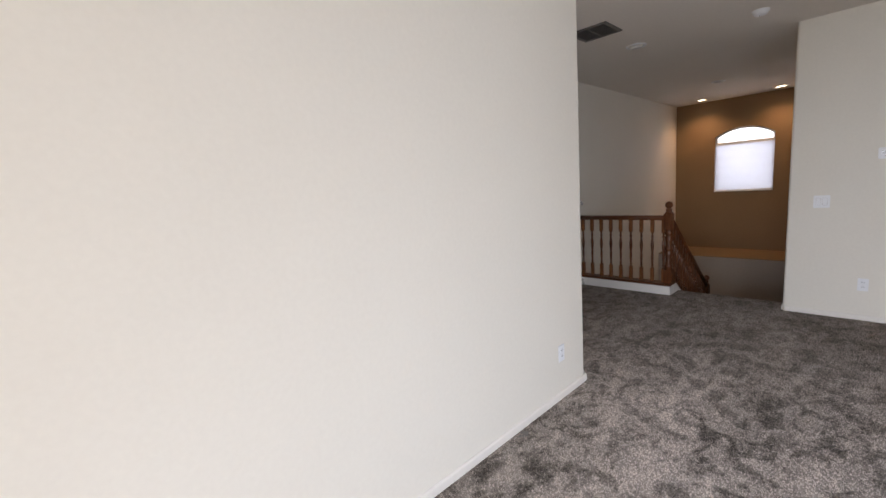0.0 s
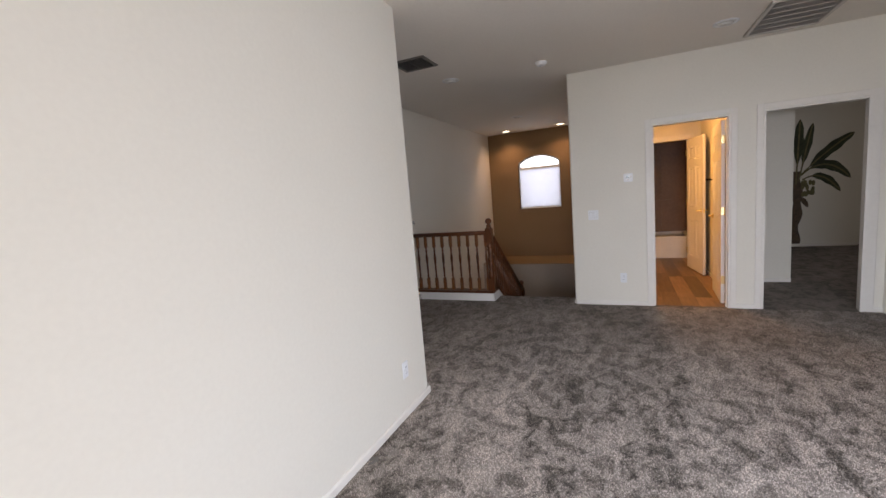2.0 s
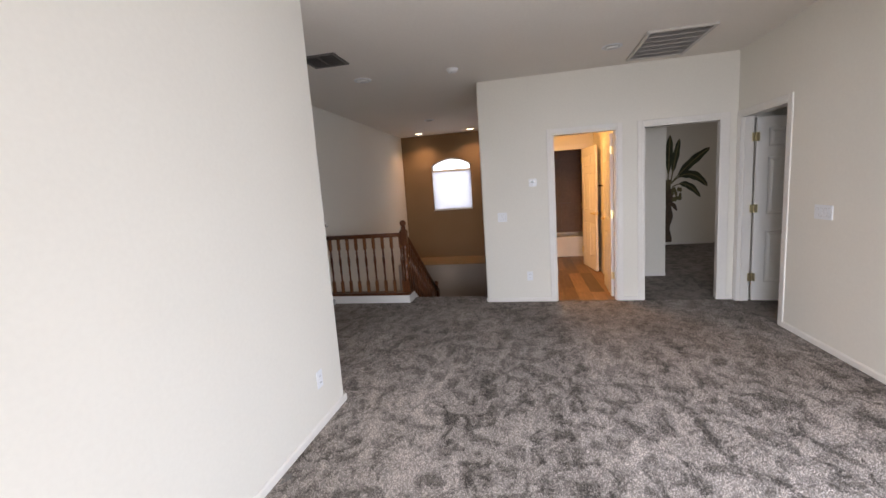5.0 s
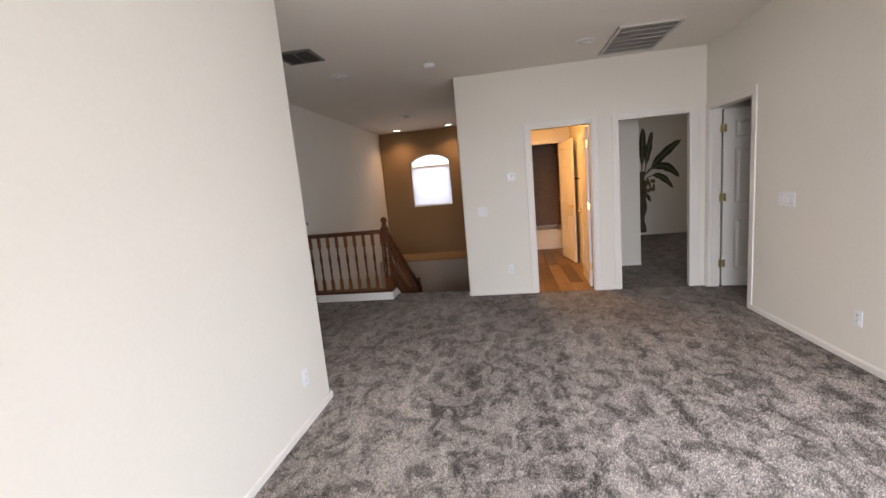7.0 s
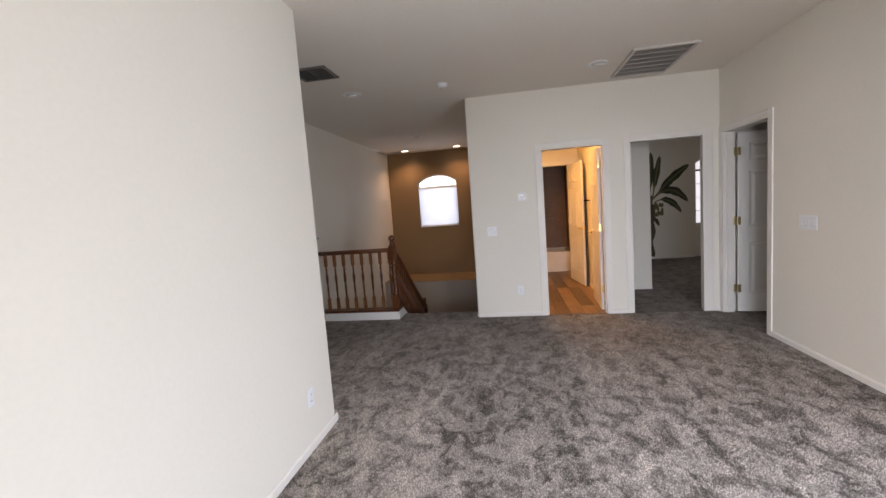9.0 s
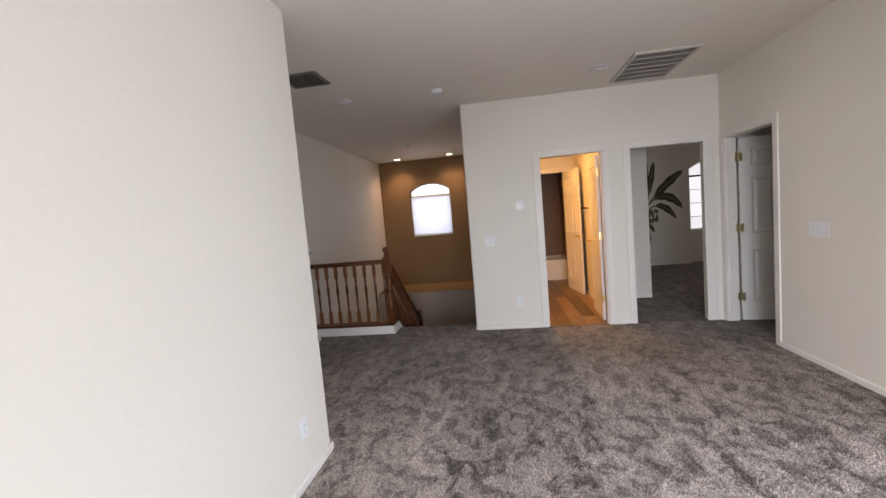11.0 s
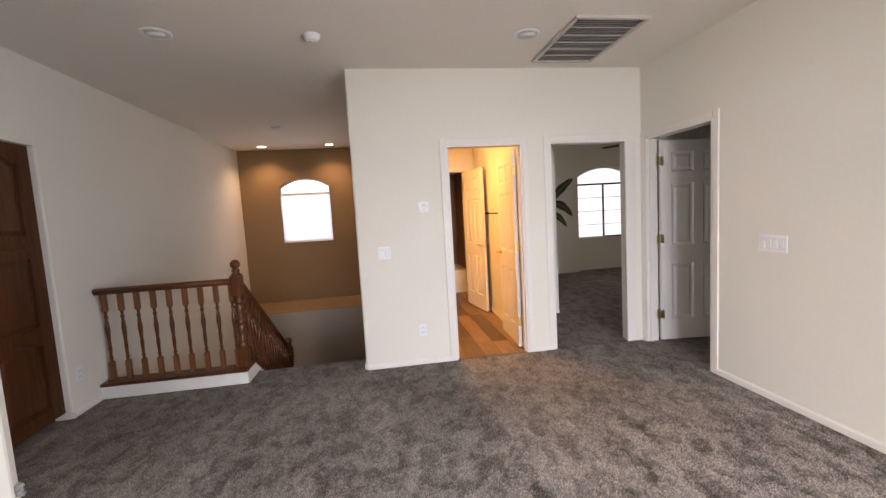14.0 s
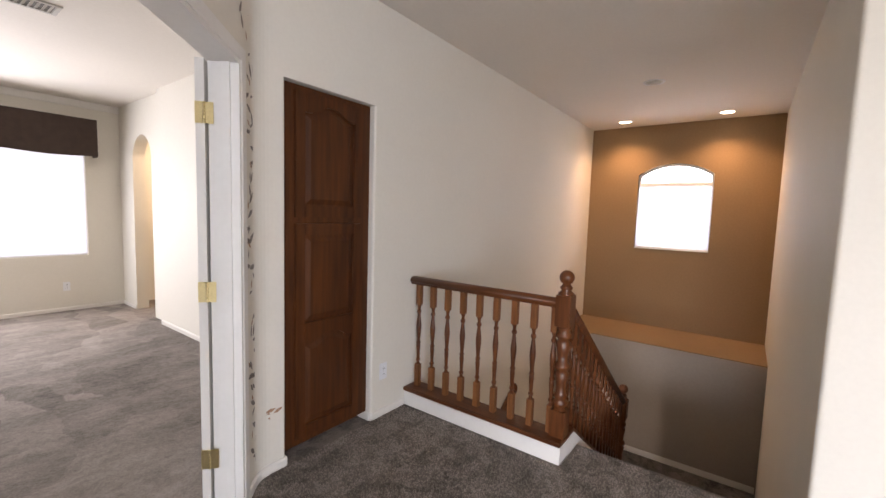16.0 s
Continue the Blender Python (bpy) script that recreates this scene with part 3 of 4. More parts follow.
def panel_door(name, m, width, label, swing=1, plate_turn=0.0, lever=True, height=2.02, thick=0.035, levers_z=0.95):
    """Six-panel door: local x runs from the hinge, y across the thickness, z up."""
    ob = thing(name, m, label, "door", "", "structure")
    w, t = width, thick / 2
    st, mid = 0.11, 0.10
    rails = [(0.012, 0.22), (0.80, 0.98), (1.60, 1.71), (height - 0.115, height)]
    half = (w - 2 * st - mid) / 2
    bm = bmesh.new()
    box(bm, 0, -t, 0.012, st, t, height), box(bm, w - st, -t, 0.012, w, t, height)
    for z0, z1 in rails:
        box(bm, st, -t, z0, w - st, t, z1)
    for (a0, a1), (b0, b1) in zip(rails, rails[1:]):
        box(bm, st + half, -t, a1, st + half + mid, t, b0)
    part("door_leaf", bm, DOORPAINT, ob)
    for (a0, a1), (b0, b1) in zip(rails, rails[1:]):
        for x0 in (st, st + half + mid):
            bm = bmesh.new()
            x1, z0, z1 = x0 + half, a1, b0
            for side in (-1, 1):
                rings = []
                for inset, dep in ((0.0, t - 0.001), (0.014, t - 0.010), (0.030, t - 0.010), (0.050, t - 0.003)):
                    rings.append([bm.verts.new((x, side * dep, z)) for x, z in ((x0 + inset, z0 + inset), (x1 - inset, z0 + inset), (x1 - inset, z1 - inset), (x0 + inset, z1 - inset))])
                for ra, rb in zip(rings, rings[1:]):
                    for i in range(4):
                        j = (i + 1) % 4
                        bm.faces.new((ra[i], ra[j], rb[j], rb[i]))
                bm.faces.new(rings[-1])
            part("panel", bm, DOORPAINT, ob)
    for z in (0.28, 1.05, 1.82):
        hinge(ob, -0.006, swing * t, z, plate_turn)
    if lever:
        for side in (-1, 1):
            bm = bmesh.new()
            m2 = Matrix.Translation((w - 0.065, side * t, levers_z)) @ Matrix.Rotation(-side * math.pi / 2, 4, "X")
            lathe(bm, [(0.031, 0.0), (0.031, 0.004), (0.022, 0.011), (0.010, 0.014), (0.009, 0.045), (0.011, 0.05), (0.009, 0.055)], 16)
            for v in bm.verts:
                v.co = m2 @ v.co
            h = part("handle", bm, BRASS, ob, "polished brass lever handle", True)
            bm = bmesh.new()
            box(bm, w - 0.165, side * (t + 0.042) - 0.007, levers_z - 0.008, w - 0.055, side * (t + 0.042) + 0.007, levers_z + 0.008, 0.005)
            part("lever", bm, BRASS, h, "", True)
        bm = bmesh.new()
        box(bm, w - 0.0005, -0.012, levers_z - 0.028, w + 0.0015, 0.012, levers_z + 0.028, 0.0005)
        part("latch_plate", bm, BRASS, ob)
    return ob


def door_pose(hx, hy, angle):
    return pose(hx, hy, 0.004, 0, 0, angle)


panel_door("door_bath", door_pose(5.452, -0.882, -3.0), 0.69, "white six-panel bathroom door standing open with brass lever", -1, math.pi / 2)
panel_door("door_tub", door_pose(7.70, -0.835, 188.5), 0.73, "white six-panel inner bathroom door standing open", -1)
panel_door("door_side", door_pose(5.222, -2.305, 264), 0.775, "white six-panel side door standing open into a dim room", -1)
panel_door("door_master", door_pose(*diag(OPEN1 - 0.034, T + 0.032), 45 + 5), 0.74, "white bedroom door folded back, brass hinges", -1, math.pi / 2, height=2.045)

# ---- built-in cabinet ----
cab = thing("linen_cabinet", pose((NICHE0 + NICHE1) / 2, 2.998, 0), "tall dark-stained oak built-in cabinet with two raised-panel doors", "cabinet")
CX1 = (NICHE1 - NICHE0) / 2 - 0.001
CX0 = -CX1
bm = bmesh.new()
box(bm, CX0, 0.0, 0.055, CX0 + 0.085, 0.02, 2.105), box(bm, CX1 - 0.085, 0.0, 0.055, CX1, 0.02, 2.105)
box(bm, CX0 + 0.085, 0.0, 2.055, CX1 - 0.085, 0.02, 2.105), box(bm, CX0 + 0.085, 0.0, 1.335, CX1 - 0.085, 0.02, 1.40)
box(bm, CX0 + 0.085, 0.0, 0.055, CX1 - 0.085, 0.02, 0.11)
part("face_frame", bm, OAK_CAB, cab)
bm = bmesh.new()
box(bm, CX0, 0.02, 0.057, CX1, 0.55, 2.10)
part("body", bm, OAK_CAB, cab)
bm = bmesh.new()
box(bm, CX0, 0.075, 0.0, CX1, 0.095, 0.057)
part("toe_kick", bm, OAK_CAB, cab)


def cabinet_door(x0, x1, z0, z1, fields):
    """Framed door with raised fields; a field may have an arched head."""
    y = -0.02
    bm = bmesh.new()
    st = 0.058
    box(bm, x0, y, z0, x0 + st, -0.001, z1, 0.003), box(bm, x1 - st, y, z0, x1, -0.001, z1, 0.003)
    for (fz0, fz1, arch) in fields:
        rail_top = min([g[0] for g in fields if g[0] > fz1] + [z1])
        if arch:
            n = 14
            prev = None
            for k in range(n + 1):
                u = k / n
                xx = x0 + st + (x1 - x0 - 2 * st) * u
                dip = 0.055 * (1 - math.sin(math.pi * min(1, max(0, (u - 0.12) / 0.76))) ** 1.2)
                zz = fz1 - dip
                if prev:
                    slab(bm, [(prev[0], prev[1]), (xx, zz), (xx, rail_top), (prev[0], rail_top)], y, -0.001, "y")
                prev = (xx, zz)
        else:
            box(bm, x0 + st, y, fz1, x1 - st, -0.001, rail_top)
    box(bm, x0 + st, y, z0, x1 - st, -0.001, fields[0][0])
    door = part("door", bm, OAK_CAB, cab)
    for (fz0, fz1, arch) in fields:
        n = 14
        outline = [(x0 + st, fz0), (x1 - st, fz0)]
        for k in range(n + 1):
            u = 1 - k / n
            dip = 0.055 * (1 - math.sin(math.pi * min(1, max(0, (u - 0.12) / 0.76))) ** 1.2) if arch else 0
            outline.append((x0 + st + (x1 - x0 - 2 * st) * u, fz1 - dip))
        cx, cz = (x0 + x1) / 2, (fz0 + fz1) / 2
        bm = bmesh.new()
        rings = []
        for shrink, dep in ((0.0, -0.006), (0.010, -0.006), (0.040, -0.017)):
            sx, sz = 1 - 2 * shrink / (x1 - x0 - 2 * st), 1 - 2 * shrink / (fz1 - fz0)
            rings.append([bm.verts.new((cx + (px - cx) * sx, dep, cz + (pz - cz) * sz)) for px, pz in outline])
        for ra, rb in zip(rings, rings[1:]):
            for i in range(len(outline)):
                j = (i + 1) % len(outline)
                bm.faces.new((ra[i], ra[j], rb[j], rb[i]))
        bm.faces.new(rings[-1])
        part("raised_panel", bm, OAK_CAB, door)
    return door


cabinet_door(CX0 + 0.082, CX1 - 0.082, 1.385, 2.072, [(1.45, 2.02, True)])
cabinet_door(CX0 + 0.082, CX1 - 0.082, 0.092, 1.35, [(0.158, 0.70, True), (0.775, 1.285, False)])

# ---- staircase and balustrade ----
NX, NY = 5.405, 1.788
bm = bmesh.new()
box(bm, 5.322, 1.745, 0.0, 5.46, 2.95, 0.108, 0.004)
tagged(new("stair_curb", mesh_of("stair_curb", bm, TRIM)), "white painted curb under the balustrade", "curb", "", "structure")
bm = bmesh.new()
slab(bm, [(5.46, -0.25), (5.46, 0.108), (5.56, 0.108), (7.16, -1.05), (7.16, -2.8), (5.46, -2.8)], 1.745, 1.86, "y")
tagged(new("stair_stringer", mesh_of("stair_stringer", bm, TRIM)), "white sloping stringer wall beside the stairs", "stringer", "", "structure")

steps = thing("staircase", pose(5.62, 1.2, 0), "taupe carpeted stairs going down to a landing", "stairs", "", "structure")
for k in range(9):
    bm = bmesh.new()
    x0 = 0.25 * k
    wide = 1.76 - 1.2 if k < 6 else 1.735 - 1.2
    box(bm, x0, 0.692 - 1.2, -0.167 * (k + 1) - 0.2, x0 + 0.25, wide - 0.024, -0.167 * (k + 1), 0.012)
    part("step", bm, CARPET, steps)
bm = bmesh.new()
box(bm, 2.25, 0.692 - 1.2, -1.76, LX - 5.62 - 0.001, 2.949 - 1.2, -1.503)
part("landing", bm, CARPET, steps)
for k in range(6):
    bm = bmesh.new()
    box(bm, 2.25 - 0.25 * (k + 1), 1.862 - 1.2, -1.503 - 0.167 * (k + 1) - 0.2, 2.25 - 0.25 * k, 2.949 - 1.2, -1.503 - 0.167 * (k + 1), 0.012)
    part("step", bm, CARPET, steps)
bm = bmesh.new()
box(bm, LX - 0.014, 0.70, -1.503, LX, 2.94, -1.43, 0.002)
tagged(new("baseboard", mesh_of("baseboard", bm, TRIM)), "white baseboard along the stair landing", "baseboard", "", "structure")
bm = bmesh.new()
box(bm, LX - 0.006, FY1, -2.8, LX, 2.95, LZ - 0.012)
structure("wall_under_ledge", bm, WALL_SHADED, "painted wall below the stairwell ledge, shade put into its taupe colour", "wall")


def turned_baluster(h, half=0.0188):
    """Square-ended turned baluster of height h."""
    bm = bmesh.new()
    lo, hi = 0.17 * h / 0.78, h - 0.155 * h / 0.78
    box(bm, -half, -half, 0.0, half, half, lo, 0.002)
    box(bm, -half, -half, hi, half, half, h, 0.002)
    # square ends take the oak with the light in its colour
    for f in bm.faces:
        f.material_index = 1
    span = hi - lo
    prof = [(half * 0.95, 0), (half * 0.62, 0.02), (half * 0.55, 0.045), (half * 0.85, 0.06), (half * 0.85, 0.085), (half * 0.55, 0.10), (half * 0.62, 0.13), (half * 0.70, 0.22), (half * 0.85, 0.31), (half * 0.62, 0.335), (half * 0.90, 0.35), (half * 0.90, 0.37), (half * 0.6, 0.39),
            (half * 0.72, 0.45), (half * 1.0, 0.60), (half * 1.02, 0.66), (half * 0.75, 0.77), (half * 0.55, 0.85), (half * 0.88, 0.87), (half * 0.88, 0.90), (half * 0.55, 0.92), (half * 0.62, 0.96), (half * 0.95, 1.0)]
    lathe(bm, [(rr, lo + span * zz) for rr, zz in prof], 12)
    return bm


def newel_post(m, low, group):
    """Turned newel with a ball finial; low is how far the square foot goes down."""
    ob = thing("newel_post", m, "dark-stained oak newel post with ball finial", "newel post", group)
    a = 0.045
    bm = bmesh.new()
    box(bm, -a, -a, low, a, a, 0.30, 0.003)
    part("foot", bm, OAK, ob)
    bm = bmesh.new()
    prof = [(a * 1.0, 0.30), (a * 0.7, 0.315), (a * 0.98, 0.33), (a * 0.98, 0.35), (a * 0.66, 0.365), (a * 0.95, 0.38), (a * 0.66, 0.40), (a * 0.72, 0.46), (a * 0.92, 0.52), (a * 0.70, 0.535), (a * 1.0, 0.55), (a * 1.0, 0.575), (a * 0.66, 0.59),
            (a * 0.75, 0.64), (a * 0.95, 0.70), (a * 0.66, 0.72), (a * 1.0, 0.735), (a * 1.0, 0.755), (a * 0.7, 0.77), (a * 0.95, 0.79), (a * 0.95, 0.80)]
    lathe(bm, prof, 20)
    part("turned_shaft", bm, OAK, ob, "", True)
    bm = bmesh.new()
    box(bm, -a, -a, 0.80, a, a, 0.985, 0.003)
    part("block", bm, OAK, ob)
    bm = bmesh.new()
    prof = [(a * 0.98, 0.985), (a * 1.0, 0.995), (a * 0.6, 1.01), (a * 0.78, 1.025), (a * 0.78, 1.03), (a * 0.5, 1.045)]
    zc, rr = 1.085, 0.043
    prof += [(rr * math.cos(radians(g)), zc + rr * math.sin(radians(g))) for g in range(-60, 90, 15)] + [(0.002, zc + rr)]
    lathe(bm, prof, 20)
    part("ball_finial", bm, OAK, ob, "", True)
    return ob


newel_post(pose(NX, NY, 0.0), 0.139, "newel posts")
newel_post(pose(7.12, 1.795, -1.24), -0.35, "newel posts")

bal = thing("balustrade", pose(NX, 2.37, 0), "dark-stained oak balustrade with turned balusters", "railing")
bm = bmesh.new()
box(bm, 5.312 - NX, 1.742 - 2.37, 0.109, 5.475 - NX, 2.949 - 2.37, 0.138, 0.005)
part("shoe_rail", bm, OAK_RAIL, bal)


def handrail_section(bm, pa, pb):
    """Moulded handrail between two points."""
    prof = [(-0.022, 0.0), (0.022, 0.0), (0.024, 0.012), (0.033, 0.022), (0.034, 0.036), (0.022, 0.052), (0.0, 0.056), (-0.022, 0.052), (-0.034, 0.036), (-0.033, 0.022), (-0.024, 0.012)]
    d = (Vector(pb) - Vector(pa)).normalized()
    side = d.cross(Vector((0, 0, 1))).normalized()
    up = side.cross(d)
    ra, rb = ([bm.verts.new(Vector(p) + side * s * 1.2 + up * u) for s, u in prof] for p in (pa, pb))
    n = len(prof)
    bm.faces.new(ra), bm.faces.new(rb[::-1])
    for i in range(n):
        j = (i + 1) % n
        bm.faces.new((ra[i], ra[j], rb[j], rb[i]))
    return bm


bm = handrail_section(bmesh.new(), (0, NY + 0.043 - 2.37, 0.905), (0, 2.945 - 2.37, 0.905))
part("handrail", bm, OAK_RAIL, bal, "", True)
shared = mesh_of("baluster", turned_baluster(0.905 - 0.138), OAK)
shared.materials.append(OAK_LIT)
for k in range(9):
    ob = new("baluster", shared)
    ob.parent = bal
    ob.location = (0, 2.885 - 0.130 * k - 2.37, 0.138)

srail = thing("stair_railing", pose(5.45, 1.797, 0), "dark-stained oak railing sloping down the stairs", "railing")
slope = (-1.05 - 0.108) / 1.60
bm = handrail_section(bmesh.new(), (0.0, 0, 0.885), (1.63, 0, 0.885 + slope * 1.63))
part("handrail", bm, OAK, srail, "", True)
bm = bmesh.new()
slab(bm, [(0.01, 0.110), (0.11, 0.110), (1.63, 0.110 + slope * 1.52), (1.63, 0.135 + slope * 1.52), (0.11, 0.135), (0.01, 0.135)], -0.05, 0.05, "y")
part("shoe_rail", bm, OAK, srail)
for k in range(16):
    x = 0.09 + 0.098 * k
    foot = 0.135 + slope * max(0.0, x - 0.11)
    head = 0.885 + slope * x + 0.008
    ob = new("baluster", mesh_of("baluster", turned_baluster(head - foot + 0.01), OAK))
    ob.parent = srail
    ob.location = (x, 0, foot - 0.008)

wr = thing("wall_handrail", pose(7.1, 2.90, -0.5), "dark-stained oak handrail on the stairwell wall", "handrail")
bm = handrail_section(bmesh.new(), (0.0, 0, 0.0), (-1.6, 0, -1.12))
bmesh.ops.create_uvsphere(bm, u_segments=12, v_segments=8, radius=0.05, matrix=Matrix.Translation((0.0, 0, 0.035)) @ Matrix.Diagonal((0.7, 0.7, 1.3, 1)))
part("rail", bm, OAK, wr, "", True)
for k in (0.2, 1.2):
    bm = bmesh.new()
    box(bm, -k - 0.015, 0.0, -0.7 * k - 0.05, -k + 0.015, 0.05, -0.7 * k + 0.01, 0.004)
    part("bracket", bm, BRASS, wr)


# ---- plates, thermostat, detector, lamps and grilles ----
def wall_pose(x, y, z, facing):
    """Pose on a wall: local x runs along it, local z up, and local -y points into the room, which lies towards facing degrees."""
    return pose(x, y, z, 0, 0, facing + 90)


def outlet(x, y, z, facing, label="white plastic duplex outlet on the wall"):
    ob = thing("wall_outlet", wall_pose(x, y, z, facing), label, "outlet", "wall outlets")
    bm = bmesh.new()
    box(bm, -0.036, -0.006, -0.058, 0.036, 0.001, 0.058, 0.003)
    part("cover_plate", bm, PLASTIC, ob)
    for s in (-1, 1):
        bm = bmesh.new()
        box(bm, -0.017, -0.009, s * 0.021 - 0.014, 0.017, -0.005, s * 0.021 + 0.014, 0.003)
        o2 = part("socket", bm, PLASTIC, ob)
        for u in (-0.007, 0.007):
            bm = bmesh.new()
            box(bm, u - 0.0015, -0.0096, s * 0.021 - 0.004, u + 0.0015, -0.0088, s * 0.021 + 0.006)
            part("slot", bm, DARK, o2)
    bm = bmesh.new()
    lathe(bm, [(0.003, 0), (0.003, 0.001)], 8)
    for v in bm.verts:
        v.co = Vector((v.co.x, -0.006 - v.co.z, v.co.y))
    part("screw", bm, ROCKER_EDGE, ob)
    return ob


def switches(x, y, z, facing, count, label):
    ob = thing("light_switch", wall_pose(x, y, z, facing), label, "light switch", "light switches")
    w = 0.012 + 0.023 * count
    bm = bmesh.new()
    box(bm, -w, -0.006, -0.058, w, 0.001, 0.058, 0.003)
    part("cover_plate", bm, PLASTIC, ob)
    for k in range(count):
        u = (k - (count - 1) / 2) * 0.046
        bm = bmesh.new()
        box(bm, u - 0.0165, -0.0085, -0.033, u + 0.0165, -0.005, 0.033, 0.002)
        gap = bmesh.new()
        box(gap, u - 0.0185, -0.0066, -0.035, u + 0.0185, -0.0055, 0.035)
        part("rocker_frame", gap, ROCKER_EDGE, ob)
        rk = part("rocker", bm, PLASTIC, ob)
        rk.rotation_euler = (radians(2 if k % 2 else -2), 0, 0)
    return ob


outlet(2.416, 1.51, 0.32, -90)
outlet(FX, 0.132, 0.335, 180)
outlet(3.133, FY0, 0.331, 90)
outlet(5.10, 2.95, 0.32, -90)
outlet(6.63, -1.435, 0.336, 180)
outlet(4.431, GY, 0.326, -90)
switches(3.90, FY0, 1.105, 90, 4, "white four-gang rocker switch plate")
switches(FX, 0.446, 1.098, 180, 2, "white two-gang rocker switch plate")

th = thing("thermostat", wall_pose(FX, 0.058, 1.505, 180), "small white square thermostat with grey display", "thermostat")
bm = bmesh.new()
box(bm, -0.048, -0.024, -0.048, 0.048, 0.001, 0.048, 0.006)
part("case", bm, PLASTIC, th)
bm = bmesh.new()
box(bm, -0.024, -0.0262, -0.004, 0.012, -0.0235, 0.024, 0.001)
part("display", bm, SCREEN, th)
for u, v in ((0.030, 0.016), (0.030, 0.002), (-0.004, -0.024)):
    bm = bmesh.new()
    box(bm, u - 0.008, -0.027, v - 0.004, u + 0.008, -0.0235, v + 0.004, 0.001)
    part("button", bm, VENTPAINT, th)

sm = thing("smoke_detector", pose(4.63, 0.858, CEIL), "round white smoke detector on the ceiling", "smoke detector")
bm = bmesh.new()
lathe(bm, [(0.028, -0.036), (0.046, -0.033), (0.054, -0.018), (0.056, -0.014)], 24)
part("cover", bm, PLASTIC, sm, "", True)
bm = bmesh.new()
lathe(bm, [(0.061, -0.0135), (0.062, -0.002), (0.062, 0.001)], 24)
part("base", bm, PLASTIC, sm, "", True)
bm = bmesh.new()
lathe(bm, [(0.004, -0.0385), (0.004, -0.034)], 8, 0.015, 0.01)
part("test_button", bm, VENTDARK, sm)


def downlight(x, y, lit):
    ob = thing("recessed_light", pose(x, y, CEIL), "recessed ceiling light with white trim ring, " + ("lit warm" if lit else "unlit"), "ceiling light", "recessed ceiling lights")
    bm = bmesh.new()
    seg = 24
    rings = []
    for rr, zz in ((0.098, 0.001), (0.096, -0.006), (0.082, -0.008), (0.074, -0.002), (0.072, 0.0005)):
        rings.append([bm.verts.new((rr * math.cos(2 * math.pi * k / seg), rr * math.sin(2 * math.pi * k / seg), zz)) for k in range(seg)])
    for a, b in zip(rings, rings[1:]):
        for k in range(seg):
            j = (k + 1) % seg
            bm.faces.new((a[k], a[j], b[j], b[k]))
    part("trim_ring", bm, PLASTIC, ob, "", True)
    bm = bmesh.new()
    lathe(bm, [(0.072, -0.001), (0.070, -0.0035), (0.05, -0.005), (0.002, -0.0055)], 24)
    part("lens", bm, BULB if lit else BULB_OFF, ob, "", True)
    if not lit:
        bm = bmesh.new()
        lathe(bm, [(0.058, 0.001), (0.057, -0.010), (0.050, -0.019), (0.034, -0.025), (0.031, -0.019), (0.002, -0.014)], 24)
        eye = part("eyeball", bm, BULB_OFF, ob, "", True)
        eye.location = (-0.006, 0, -0.002)
        eye.rotation_euler = (0, radians(-12), 0)
    return ob


for x, y, lit in ((4.587, -0.734, False), (4.615, 1.866, False), (7.54, 1.80, False), (9.14, 2.42, True), (9.14, 1.27, True)):
    downlight(x, y, lit)


def grille(name, x0, y0, x1, y1, slats, bars, label, paint, blades=None, ribs=0, deep=0.012):
    """Ceiling grille: frame, flat sheet coloured as the shaded duct, slats along y, cross bars along x."""
    cx, cy = (x0 + x1) / 2, (y0 + y1) / 2
    ob = thing(name, pose(cx, cy, CEIL), label, "vent")
    hx, hy, f = (x1 - x0) / 2, (y1 - y0) / 2, 0.03
    bm = bmesh.new()
    box(bm, -hx, -hy, -deep, -hx + f, hy, 0.001, 0.003), box(bm, hx - f, -hy, -deep, hx, hy, 0.001, 0.003)
    box(bm, -hx + f, -hy, -deep, hx - f, -hy + f, 0.001, 0.003), box(bm, -hx + f, hy - f, -deep, hx - f, hy, 0.001, 0.003)
    part("frame", bm, paint, ob)
    # flat grey sheet stands in for the shade of the duct above
    bm = bmesh.new()
    box(bm, -hx + f, -hy + f, -0.0015, hx - f, hy - f, -0.0005)
    part("duct_shade", bm, VENTDARK, ob)
    blade = 0.44 * (2 * hx - 2 * f) / slats
    for k in range(slats):
        bm = bmesh.new()
        x = -hx + f + (2 * hx - 2 * f) * (k + 0.5) / slats
        box(bm, -blade, -hy + f, -0.0008, blade, hy - f, 0.0008)
        s = part("slat", bm, blades or paint, ob)
        s.location = (x, 0, -0.009)
        s.rotation_euler = (0, radians(-35), 0)
    for k in range(ribs):
        bm = bmesh.new()
        x = -hx + f + (2 * hx - 2 * f) * (k + 1) / (ribs + 1)
        box(bm, x - 0.007, -hy + f, -0.0165, x + 0.007, hy - f, -0.013)
        part("rib", bm, paint, ob)
    for k in range(bars):
        bm = bmesh.new()
        y = -hy + (2 * hy) * (k + 1) / (bars + 1)
        box(bm, -hx + f, y - 0.006, -0.015, hx - f, y + 0.006, -0.012)
        part("cross_bar", bm, paint, ob)
    return ob


grille("return_vent", 4.265, -1.545, 5.125, -0.975, 26, 0, "large rectangular return-air grille in the ceiling", VENTPAINT, VENTMID, 5, 0.022)
grille("supply_vent", 3.67, 1.75, 4.01, 2.10, 11, 1, "square dark supply vent in the ceiling", VENTGREY)
grille("supply_vent", 3.55, 4.84, 3.87, 5.04, 8, 0, "small supply vent in the bedroom ceiling", VENTPAINT)


